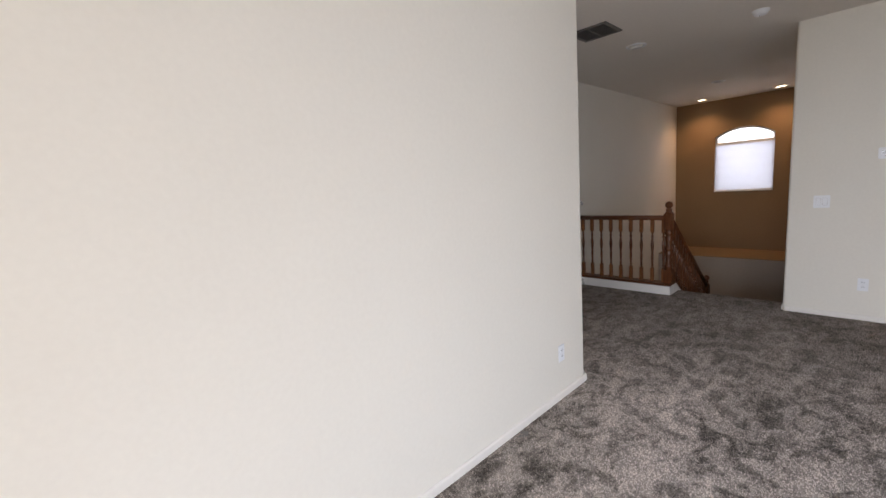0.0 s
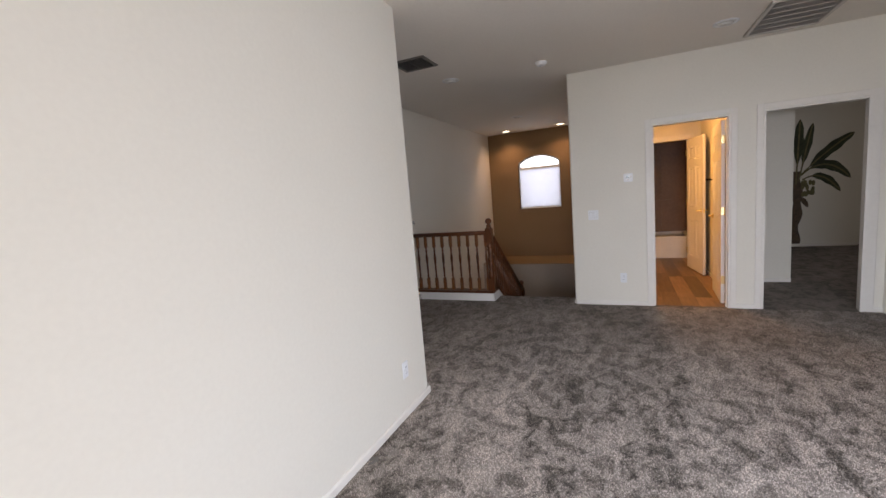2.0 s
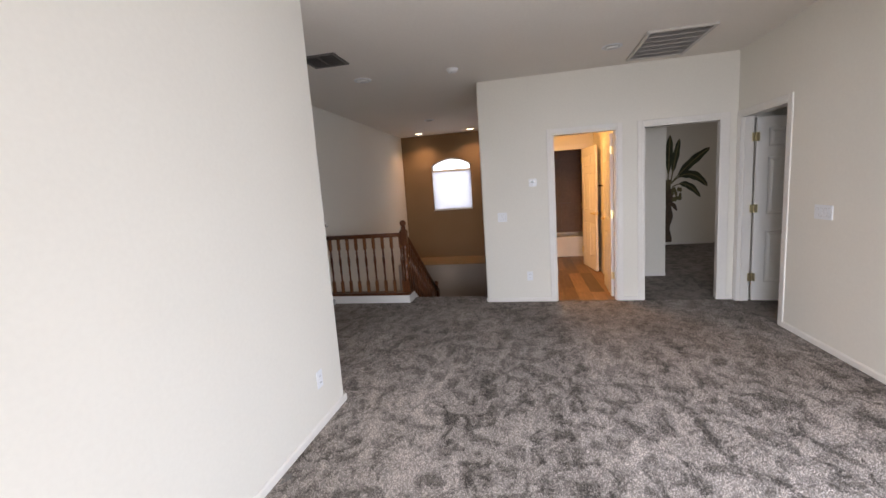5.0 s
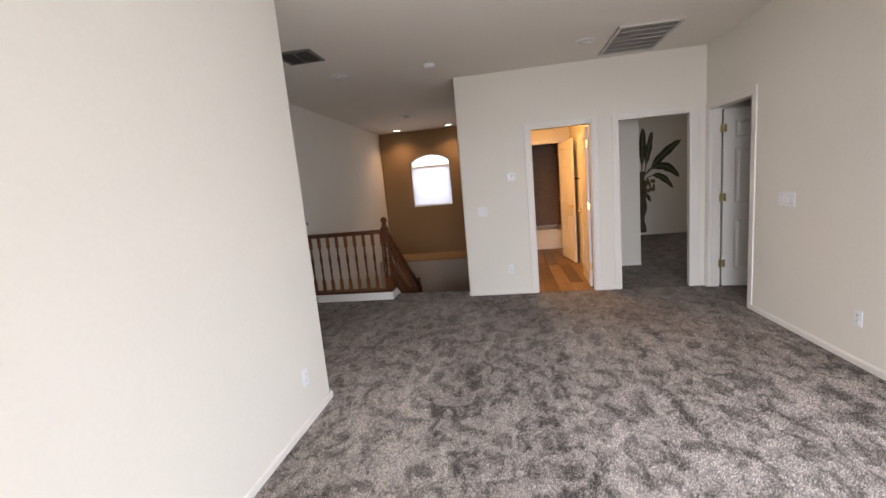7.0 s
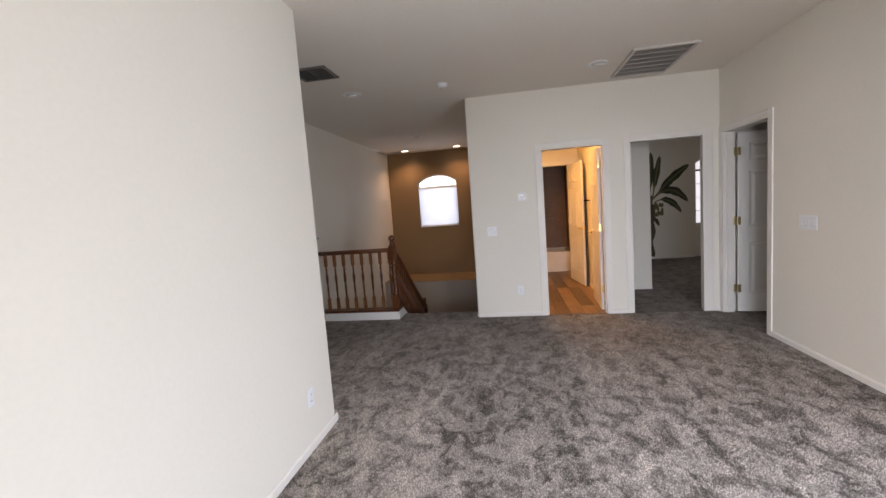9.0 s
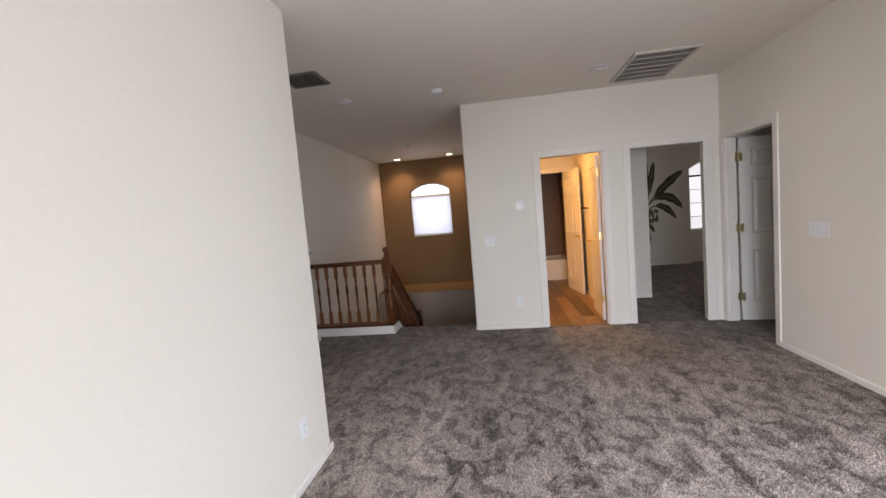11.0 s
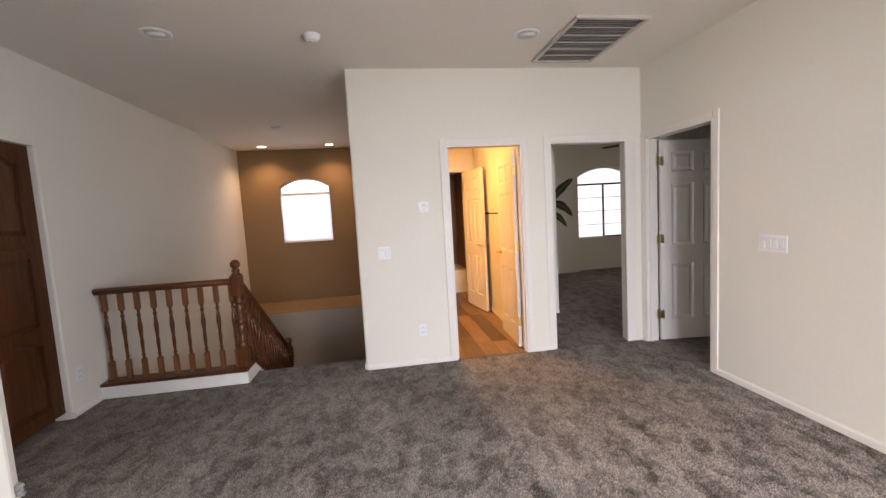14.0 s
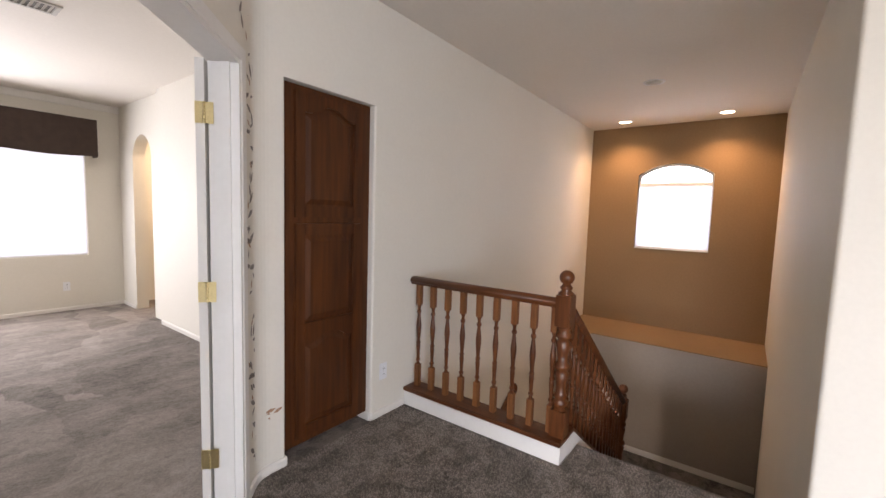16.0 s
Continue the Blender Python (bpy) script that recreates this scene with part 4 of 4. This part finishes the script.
# ---- windows ----
def shade_sheet(height, a, b, axis, off=0.0):
    """Thin hanging fabric with slight folds, from a to b along the wall."""
    bm = bmesh.new()
    rows = []
    for k in range(25):
        z, d = height * k / 24, off + 0.0012 * math.sin(k * 1.3)
        rows.append([bm.verts.new((d + 0.001 * math.sin(u * 0.9), a + (b - a) * u / 12, z) if axis == "x" else (a + (b - a) * u / 12, d + 0.001 * math.sin(u * 0.9), z)) for u in range(13)])
    for ra, rb in zip(rows, rows[1:]):
        for i in range(12):
            bm.faces.new((ra[i], ra[i + 1], rb[i + 1], rb[i]))
    return bm


def arched_window(name, y0, y1, z0, spring, top, x, mat_frame, bars, shade_to, label, muntins=0, mull=True, mat_bar=None):
    """Arched window in a wall across x, set in the depth of the opening."""
    ob = thing(name, pose(x, (y0 + y1) / 2, z0), label, "window", "", "structure")
    cy = (y0 + y1) / 2

    def ring(inset, dx0, dx1, bmr):
        outer = arch_points(y0 - cy, y1 - cy, 0, spring - z0, top - z0)
        inner = [(p[0] * (1 - 2 * inset / (y1 - y0)), inset + p[1] * (1 - 2 * inset / (top - z0))) for p in outer]
        n = len(outer)
        vs = [[bmr.verts.new((dx, *p)) for p in loop] for dx in (dx0, dx1) for loop in (outer, inner)]
        for i in range(n):
            j = (i + 1) % n
            for a, b in ((0, 1), (1, 3), (3, 2), (2, 0)):
                bmr.faces.new((vs[a][i], vs[a][j], vs[b][j], vs[b][i]))
        return bmr
    mat_bar = mat_bar or mat_frame
    part("window_frame", ring(0.028, 0.06, 0.10, bmesh.new()), mat_frame, ob)
    bm = bmesh.new()
    pts = arch_points(y0 - cy, y1 - cy, 0, spring - z0, top - z0)
    slab(bm, pts, 0.079, 0.082, "x")
    pn = part("pane", bm, PANE, ob)
    pn.visible_shadow = False
    w = (y1 - y0) / 2
    if bars:
        bm = bmesh.new()
        box(bm, 0.055, -w + 0.02, bars - z0 - 0.02, 0.105, w - 0.02, bars - z0 + 0.02, 0.004)
        part("transom", bm, mat_bar, ob)
    if mull:
        bm = bmesh.new()
        box(bm, 0.055, -0.014, 0.02, 0.105, 0.014, bars - z0 - 0.02, 0.004)
        part("mullion", bm, mat_bar, ob)
        bm = bmesh.new()
        box(bm, 0.05, -w + 0.02, 0.0, 0.075, -0.02, 0.035, 0.003)
        part("sash_rail", bm, mat_bar, ob)
        bm = bmesh.new()
        box(bm, 0.05, -w + 0.022, 0.035, 0.075, -w + 0.044, bars - z0 - 0.02, 0.003)
        part("sash_stile", bm, mat_bar, ob)
    for k in range(muntins):
        bm = bmesh.new()
        zz = (bars - z0) * (k + 1) / (muntins + 1)
        box(bm, 0.076, -w + 0.02, zz - 0.006, 0.085, w - 0.02, zz + 0.006)
        part("muntin", bm, WHITEVINYL, ob)
    bm = bmesh.new()
    box(bm, -0.012, -w - 0.0, -0.012, 0.06, w + 0.0, 0.003, 0.004)
    part("window_sill", bm, TRIM, ob)
    if shade_to:
        sh = thing("roller_blind", pose(x + 0.03, cy, z0 + 0.01), "white translucent roller blind drawn down over the window", "blind")
        part("fabric", shade_sheet(shade_to - z0 - 0.02, -w + 0.004, w - 0.004, "x"), SHADE, sh, "", True)
        bm = bmesh.new()
        box(bm, -0.012, -w + 0.01, shade_to - z0 - 0.035, 0.022, w - 0.01, shade_to - z0, 0.004)
        part("head_rail", bm, WHITEVINYL, sh)
        bm = bmesh.new()
        box(bm, -0.006, -w + 0.012, -0.004, 0.012, w - 0.012, 0.012, 0.003)
        part("bottom_rail", bm, WHITEVINYL, sh)
    return ob


arched_window("window_stair", WY0, WY1, WZ0, WSP, WTOP, 9.51, WHITEVINYL, 1.94, 1.93, "arched white window in a brown wall", 0, False)
arched_window("window_bedroom", B0, B1, BZ0, BSP, BTOP, BX, WHITEVINYL, 1.85, 0, "arched bedroom window with bronze sliding sash", 3, True, BRONZE)


def backdrop(name, corners):
    bm = bmesh.new()
    bm.faces.new([bm.verts.new(c) for c in corners])
    return structure(name, bm, SKYGLOW, "bright hazy sky outside the window", "sky")


backdrop("backdrop_stair", [(10.4, 0.6, 0.4), (10.4, 3.1, 0.4), (10.4, 3.1, 2.9), (10.4, 0.6, 2.9)])
backdrop("backdrop_bedroom", [(11.2, -6.4, -0.4), (11.2, -2.6, -0.4), (11.2, -2.6, 3.2), (11.2, -6.4, 3.2)])
backdrop("backdrop_master", [(0.4, 9.0, 0.0), (5.4, 9.0, 0.0), (5.4, 9.0, 3.0), (0.4, 9.0, 3.0)])

# ---- master bedroom ----
sh = thing("roller_blind", pose(3.0, GY - 0.01, 0.73), "wide white translucent roller blind drawn down", "blind")
part("fabric", shade_sheet(1.46, -1.595, 1.665, "y", 0.05), SHADE, sh, "", True)
bm = bmesh.new()
box(bm, -1.59, 0.035, -0.006, 1.66, 0.07, 0.016, 0.003)
part("bottom_rail", bm, WHITEVINYL, sh)

va = thing("window_valance", pose(3.0, GY, 2.03), "dark brown fabric box valance above the window", "valance")
bm = bmesh.new()
seg = 40
prev = None
for k in range(seg + 1):
    x = -1.75 + 3.52 * k / seg
    y = -0.17 + 0.004 * math.sin(k * 1.7)
    z = 0.012 * math.sin(k * 0.5)
    row = [bm.verts.new((x, yy, zz)) for yy, zz in ((y, z), (y, 0.48), (y + 0.02, 0.48), (y + 0.02, z))]
    if prev:
        for i in range(4):
            j = (i + 1) % 4
            bm.faces.new((prev[i], row[i], row[j], prev[j]))
    else:
        bm.faces.new(row)
    prev = row
bm.faces.new(prev[::-1])
part("front_panel", bm, VALANCE, va)
for x in (-1.75, 1.75):
    bm = bmesh.new()
    box(bm, x, -0.15, 0.0, x + 0.02, -0.001, 0.48)
    part("end_panel", bm, VALANCE, va)
bm = bmesh.new()
box(bm, -1.75, -0.15, 0.46, 1.77, -0.001, 0.479)
part("top_board", bm, VALANCE, va)
bm = bmesh.new()
box(bm, -2.6, GY - 0.03, H - 0.09, GX, GY, H, 0.008)
structure("trim_master", bm, TRIM, "cream painted trim below the bedroom ceiling", "trim")
area_lamp("arch_room_glow", (5.75, 7.3, 2.5), (5.75, 7.3, 0), 0.4, 0.4, 16, (1.0, 0.78, 0.54))

# ---- bedroom: painted banana plant, ceiling fan, shelf ----
def leaf_blade(bm, root, tip, width, sag, plane_x, n=16, stem=0.0):
    """Flat leaf painted on a wall across x: a thin stalk up to the share stem, then a ragged blade, along an arc."""
    (y0, z0), (y1, z1) = root, tip
    left, right = [], []
    for k in range(n + 1):
        u = k / n
        y, z = y0 + (y1 - y0) * u, z0 + (z1 - z0) * u + sag * 4 * u * (1 - u)
        dy, dz = y1 - y0, (z1 - z0) + sag * 4 * (1 - 2 * u)
        l = math.hypot(dy, dz)
        f = max(0.0, (u - stem) / (1 - stem))
        w = max(0.012, width * math.sin(math.pi * f ** 0.9) ** 0.55 * (1 + 0.10 * math.sin(23 * u + 20 * y0))) if 0 < f < 1 else (0.012 if u < 0.5 else 0.004)
        left.append(bm.verts.new((plane_x, y - dz / l * w, z + dy / l * w)))
        right.append(bm.verts.new((plane_x, y + dz / l * w, z - dy / l * w)))
    for k in range(n):
        bm.faces.new((left[k], left[k + 1], right[k + 1], right[k]))
    return bm


mural = thing("banana_plant_mural", pose(MX, -2.79, 0.0), "banana plant painted on the bedroom wall, dark green leaves", "wall mural")
for k, (root, tip, w, sag, stem) in enumerate((((0.01, 1.15), (-0.03, 2.30), 0.075, 0.0, 0.35), ((-0.03, 1.2), (-0.21, 2.21), 0.062, 0.03, 0.3), ((-0.05, 1.30), (-0.78, 1.98), 0.085, 0.05, 0.2), ((-0.06, 1.30), (-0.75, 1.20), 0.085, 0.22, 0.22), ((-0.08, 1.22), (-0.62, 0.98), 0.065, 0.16, 0.25),
                                               ((0.1, 1.3), (0.55, 2.0), 0.08, 0.04, 0.2), ((0.1, 1.3), (0.6, 1.3), 0.08, 0.16, 0.2))):
    leaf = part("leaf", leaf_blade(bmesh.new(), root, tip, w, sag, -0.003 - 0.0006 * k, stem=stem), LEAF, mural)
    part("rib", leaf_blade(bmesh.new(), root, tip, 0.006, sag, -0.0034 - 0.0006 * k), LEAFPALE, leaf)
bm = bmesh.new()
prev = None
for k in range(15):
    z = 0.02 + 1.36 * k / 14
    w = 0.068 + 0.022 * math.sin(k * 1.35) + 0.012 * k / 14
    row = [bm.verts.new((-0.002, s * w + 0.015 * math.sin(k * 0.6), z)) for s in (-1, 1)]
    if prev:
        bm.faces.new((prev[0], prev[1], row[1], row[0]))
    prev = row
part("trunk", bm, TRUNK, mural)
bm = bmesh.new()
rng = random.Random(5)
for k in range(16):
    cy, cz = -0.15 + rng.uniform(-0.09, 0.07), 1.06 + rng.uniform(-0.13, 0.13)
    ring = [bm.verts.new((-0.0075 - 0.0001 * k, cy + 0.028 * math.cos(a), cz + 0.05 * math.sin(a))) for a in (i * math.pi / 4 for i in range(8))]
    bm.faces.new(ring)
part("fruit", bm, LEAFPALE, mural)
part("flower", leaf_blade(bmesh.new(), (-0.06, 0.90), (-0.17, 0.72), 0.04, 0.02, -0.0095), TRUNK, mural)

fan = thing("ceiling_fan", pose(8.52, -4.25, CEIL), "dark brown ceiling fan hanging still", "ceiling fan")
bm = bmesh.new()
lathe(bm, [(0.07, 0.0), (0.065, -0.03), (0.02, -0.06), (0.014, -0.065), (0.014, -0.16), (0.05, -0.18)][::-1], 16)
part("downrod", bm, FANDARK, fan, "", True)
bm = bmesh.new()
lathe(bm, [(0.02, -0.36), (0.07, -0.34), (0.10, -0.29), (0.11, -0.24), (0.10, -0.19), (0.05, -0.17)], 20)
part("motor", bm, FANDARK, fan, "", True)
for k in range(5):
    a = math.atan2(0.27, 0.66) + 2 * math.pi * k / 5
    bm = bmesh.new()
    box(bm, 0.10, -0.055, -0.252, 0.66, 0.055, -0.244, 0.003)
    box(bm, 0.06, -0.02, -0.258, 0.16, 0.02, -0.252)
    bl = part("blade", bm, FANDARK, fan)
    bl.rotation_euler = (radians(8), 0, a)

shelf = thing("wall_shelf", pose(9.35, BY, 1.55), "small white wall shelf with bracket", "shelf")
bm = bmesh.new()
box(bm, -0.18, 0.001, 0.0, 0.18, 0.20, 0.022, 0.004)
part("board", bm, TRIM, shelf)
for x in (-0.12, 0.12):
    bm = bmesh.new()
    slab(bm, [(0.001, 0.0), (0.16, 0.0), (0.001, -0.16)], x - 0.01, x + 0.01, "x")
    part("bracket", bm, TRIM, shelf)
ivy = thing("trailing_ivy", pose(9.35, BY + 0.1, 1.573), "trailing green ivy in a small pot on the shelf", "plant")
bm = bmesh.new()
lathe(bm, [(0.045, 0.0), (0.06, 0.10), (0.065, 0.10), (0.065, 0.115)], 14)
part("pot", bm, TRUNK, ivy, "", True)
bm = bmesh.new()
rng = random.Random(3)
for k in range(130):
    u = rng.random()
    c = Vector((rng.gauss(0, 0.10), rng.uniform(-0.02, 0.12), 0.15 + rng.gauss(0, 0.06) - (0.38 * u * u if k % 2 else 0)))
    m3 = Matrix.Translation(c) @ Euler((rng.uniform(0, 6), rng.uniform(0, 6), rng.uniform(0, 6))).to_matrix().to_4x4()
    s = rng.uniform(0.018, 0.035)
    bm.faces.new([bm.verts.new(m3 @ Vector(p)) for p in ((0, -s, 0), (0.7 * s, -0.2 * s, 0.1 * s), (0.35 * s, 0.5 * s, 0), (0, s, 0.1 * s), (-0.35 * s, 0.5 * s, 0), (-0.7 * s, -0.2 * s, 0.1 * s))])
part("foliage", bm, IVY, ivy)

# ---- painted vine beside the double doorway ----
BEND_R = 0.07 / math.tan(radians(22.5))


def bend_y(x, proud=0.0015):
    """Surface of the rounded corner beside the cabinet at x, and of the flat wall past it."""
    return oy + math.sqrt((BEND_R + proud) ** 2 - (x - ox) ** 2) if x < ox else 2.95 - 0.0015


vine = thing("painted_vine", Matrix(), "faded stencilled leaf vine painted beside the doorway", "wall stencil")
rng = random.Random(11)


def vine_leaf(bm, s, z, size, turn, off=-0.0015):
    pts = [(0.0, -1.0), (0.34, -0.2), (0.24, 0.5), (0.0, 1.0), (-0.20, 0.5), (-0.30, -0.2)]
    c, sn = math.cos(turn), math.sin(turn)
    bm.faces.new([bm.verts.new((*diag(s + size * (c * a - sn * b), off), z + size * (sn * a + c * b))) for a, b in pts])


for stem in range(2):
    bm = bmesh.new()
    for k in range(34):
        z = 0.10 + 2.10 * k / 34 + rng.uniform(-0.015, 0.015)
        if rng.random() < 0.18:
            continue
        s = 1.96 + 0.03 * math.sin(z * 9) + rng.uniform(-0.05, 0.05)
        vine_leaf(bm, s, z, rng.uniform(0.018, 0.045), rng.uniform(-2.2, 2.2), -0.0015 - 0.0004 * stem)
    part("leaves", bm, VINE if stem == 0 else mat("faded_vine_grey", (0.15, 0.145, 0.145), 0.7, second=(0.30, 0.27, 0.24), scale=25, fine=90, bump=0), vine)
bm = bmesh.new()
for k in range(10):
    vine_leaf(bm, 1.86 - 0.035 * (k % 4) + rng.uniform(-0.02, 0.02), 2.24 + 0.05 * k, rng.uniform(0.02, 0.04), rng.uniform(-0.8, 0.8), -0.0024)
part("upper_leaves", bm, VINE, vine)
bm = bmesh.new()
for k in range(58):
    z, x, size, a = 0.12 + 0.042 * k + rng.uniform(-0.03, 0.03), 4.168 + rng.uniform(-0.03, 0.035), rng.uniform(0.012, 0.034), rng.uniform(-1.5, 1.5)
    c, sn = math.cos(a), math.sin(a)
    spots = [(x + size * (c * p - sn * q), z + size * (sn * p + c * q)) for p, q in ((0, -1), (0.34, -0.2), (0.24, 0.5), (0, 1), (-0.2, 0.5), (-0.3, -0.2))]
    bm.faces.new([bm.verts.new((px, bend_y(px, 0.0022) - 0.0001 * (k % 3), pz)) for px, pz in spots])
part("side_leaves", bm, VINE, vine)
bm = bmesh.new()
for x, z, a, sz in ((4.225, 0.345, 1.2, 0.034), (4.255, 0.35, 1.7, 0.032), (4.24, 0.325, 0.6, 0.028), (4.30, 0.34, -1.3, 0.03), (4.21, 0.30, 0.1, 0.022)):
    c, sn = math.cos(a), math.sin(a)
    spots = [(x + sz * (c * p - sn * q), z + sz * (sn * p + c * q)) for p, q in ((0, -1), (0.34, -0.2), (0.24, 0.5), (0, 1), (-0.2, 0.5), (-0.3, -0.2))]
    bm.faces.new([bm.verts.new((px, bend_y(px, 0.003) - 0.0015, pz)) for px, pz in spots])
part("flower", bm, VINE_RED, vine)
bm = bmesh.new()
for k in range(11):
    vine_leaf(bm, 1.925 + rng.uniform(-0.03, 0.03), 0.3 + 0.19 * k, 0.022, rng.uniform(-1, 1), -0.0028)
part("buds", bm, VINE_RED, vine)

# small dark snag in the carpet near the wall, worn corner bead
bm = bmesh.new()
rng = random.Random(8)
for k in range(9):
    cx, cy = 1.90 + rng.gauss(0, 0.018), 1.455 + rng.gauss(0, 0.012)
    box(bm, cx - 0.012, cy - 0.008, 0.0, cx + 0.012, cy + 0.008, 0.006 + 0.003 * rng.random(), 0.002)
tagged(new("carpet_snag", mesh_of("carpet_snag", bm, VENTDARK)), "small dark snag of loose carpet yarn", "carpet yarn")

for z, size in ((0.745, 0.016), (1.30, 0.012)):
    bm = bmesh.new()
    for k in range(5):
        bmesh.ops.create_icosphere(bm, subdivisions=1, radius=size * rng.uniform(0.35, 0.8), matrix=Matrix.Translation((2.742 + rng.uniform(-0.004, 0.004), 1.512 + rng.uniform(-0.003, 0.003), z + rng.uniform(-size, size))))
    tagged(new("corner_chip", mesh_of("corner_chip", bm, VENTDARK)), "small dark chip in the painted wall corner", "wall damage", "corner chips")

# ---- bathroom ----
tub = thing("bathtub", pose(8.95, -0.22, 0.0), "white enamel bathtub with flat apron", "bathtub")
bm = bmesh.new()
box(bm, -0.40, -0.78, 0.0, -0.36, 0.78, 0.36, 0.008)
part("apron", bm, TUB, tub)
bm = bmesh.new()
box(bm, -0.40, -0.79, 0.36, -0.30, 0.79, 0.40, 0.012), box(bm, 0.36, -0.79, 0.36, 0.44, 0.79, 0.40, 0.012)
box(bm, -0.30, -0.79, 0.36, 0.36, -0.70, 0.40, 0.012), box(bm, -0.30, 0.70, 0.36, 0.36, 0.79, 0.40, 0.012)
part("rim", bm, TUB, tub)
bm = bmesh.new()
box(bm, -0.36, -0.77, 0.02, 0.42, 0.77, 0.10, 0.02)
part("basin", bm, TUB, tub)
sur = thing("shower_surround", pose(9.39, -0.22, 0.40), "glossy brown shower wall panels around the bathtub", "shower surround", "", "structure")
for name, b in (("back_panel", (-0.02, -0.78, 0.001, 0.0, 0.78, 1.75)), ("side_panel", (-0.82, -0.80, 0.001, -0.02, -0.78, 1.75)), ("side_panel", (-0.82, 0.78, 0.001, -0.02, 0.79, 1.75))):
    bm = bmesh.new()
    box(bm, *b, 0.004)
    part(name, bm, SURROUND, sur)
bm = bmesh.new()
for z in (0.62, 1.05):
    box(bm, -0.10, -0.55, z, -0.02, -0.25, z + 0.02, 0.006)
part("shelf", bm, SURROUND, sur)
bm = bmesh.new()
box(bm, -0.05, -0.42, 0.02, -0.021, -0.36, 1.60, 0.01)
part("corner_rib", bm, SURROUND, sur)

tb = thing("towel_bar", pose(6.66, -1.02, 1.392), "slim dark metal towel bar", "towel bar")
bm = bmesh.new()
box(bm, -0.30, 0.05, -0.008, 0.30, 0.066, 0.008, 0.005)
part("bar", bm, FANDARK, tb)
for x in (-0.29, 0.29):
    bm = bmesh.new()
    box(bm, x - 0.008, 0.001, -0.012, x + 0.008, 0.055, 0.012, 0.003)
    part("post", bm, FANDARK, tb)
cl = thing("bath_ceiling_light", pose(6.4, -0.15, CEIL), "round frosted bathroom ceiling light, lit warm", "ceiling light")
bm = bmesh.new()
lathe(bm, [(0.002, -0.13), (0.08, -0.12), (0.14, -0.08), (0.16, -0.03), (0.16, -0.02)], 24)
part("shade", bm, glow("warm_bowl", (1.0, 0.58, 0.20), 40), cl, "", True)
bm = bmesh.new()
lathe(bm, [(0.17, -0.02), (0.17, 0.0)], 24)
part("canopy", bm, BRASS, cl, "", True)

# ---- bathroom plank floor ----
bm = bmesh.new()
box(bm, FX + 0.03, -1.02, -0.25, 9.5, FY1 - T, -0.010)
pf = structure("floor_bathroom", bm, DARK, "brown vinyl plank floor", "floor")
rng = random.Random(21)
shapes = {}
y = -1.018
while y < 0.56:
    w = min(0.18, 0.572 - y)
    x = FX + 0.034 - rng.choice((0.0, 0.3, 0.55, 0.8))
    while x < 8.54:
        x0, x1 = max(x, FX + 0.034), min(x + 1.2, 8.545)
        if x1 - x0 > 0.05:
            key = (round(x1 - x0, 3), round(w, 3))
            if key not in shapes:
                b2 = bmesh.new()
                box(b2, 0, 0, -0.008, key[0] - 0.002, key[1] - 0.002, 0.001)
                shapes[key] = mesh_of("plank", b2, PLANK)
            ob = new("plank", shapes[key])
            ob.parent = pf
            ob.location = (x0, y, 0)
        x += 1.2
    y += 0.18

# ---- carpet pile ----
def carpet_pile(regions, per_metre):
    """Short leaning tufts over stretches of the carpet, joined into one mesh."""
    gen = np.random.default_rng(4)
    spots = []
    for x0, y0, x1, y1, keep in regions:
        count = int((x1 - x0) * (y1 - y0) * per_metre)
        p = np.column_stack((gen.uniform(x0, x1, count), gen.uniform(y0, y1, count)))
        spots.append(p[keep(p[:, 0], p[:, 1])])
    p = np.concatenate(spots)
    n = len(p)
    lean_dir = gen.uniform(0, 2 * np.pi, n)
    lean = gen.uniform(0.0, 0.006, n)
    tall, wide, spin = gen.uniform(0.005, 0.011, n), gen.uniform(0.0030, 0.0056, n), gen.uniform(0, 2 * np.pi, n)
    co = np.zeros((n, 4, 3))
    for k in range(3):
        a = spin + 2 * np.pi * k / 3
        co[:, k, 0], co[:, k, 1], co[:, k, 2] = p[:, 0] + wide * np.cos(a), p[:, 1] + wide * np.sin(a), -0.001
    co[:, 3, 0], co[:, 3, 1], co[:, 3, 2] = p[:, 0] + lean * np.cos(lean_dir), p[:, 1] + lean * np.sin(lean_dir), tall
    base = np.arange(n)[:, None, None] * 4
    tri = (base + np.array([[0, 1, 3], [1, 2, 3], [2, 0, 3]])[None]).reshape(-1)
    me = bpy.data.meshes.new("carpet_pile")
    me.vertices.add(n * 4)
    me.vertices.foreach_set("co", co.reshape(-1))
    me.loops.add(n * 9)
    me.loops.foreach_set("vertex_index", tri)
    me.polygons.add(n * 3)
    me.polygons.foreach_set("loop_start", np.arange(0, n * 9, 3))
    me.update(calc_edges=True)
    me.materials.append(PILE)
    return tagged(new("carpet_pile", me), "taupe carpet pile of short leaning yarn tufts", "carpet pile", "", "stuff")


def anywhere(x, y):
    return x > -9


carpet_pile([(0.3, -2.15, 5.3, 1.49, anywhere), (2.7, 1.49, 5.3, 2.94, lambda x, y: y < x - 1.25), (5.3, 0.7, 5.6, 1.72, anywhere)], 11000)
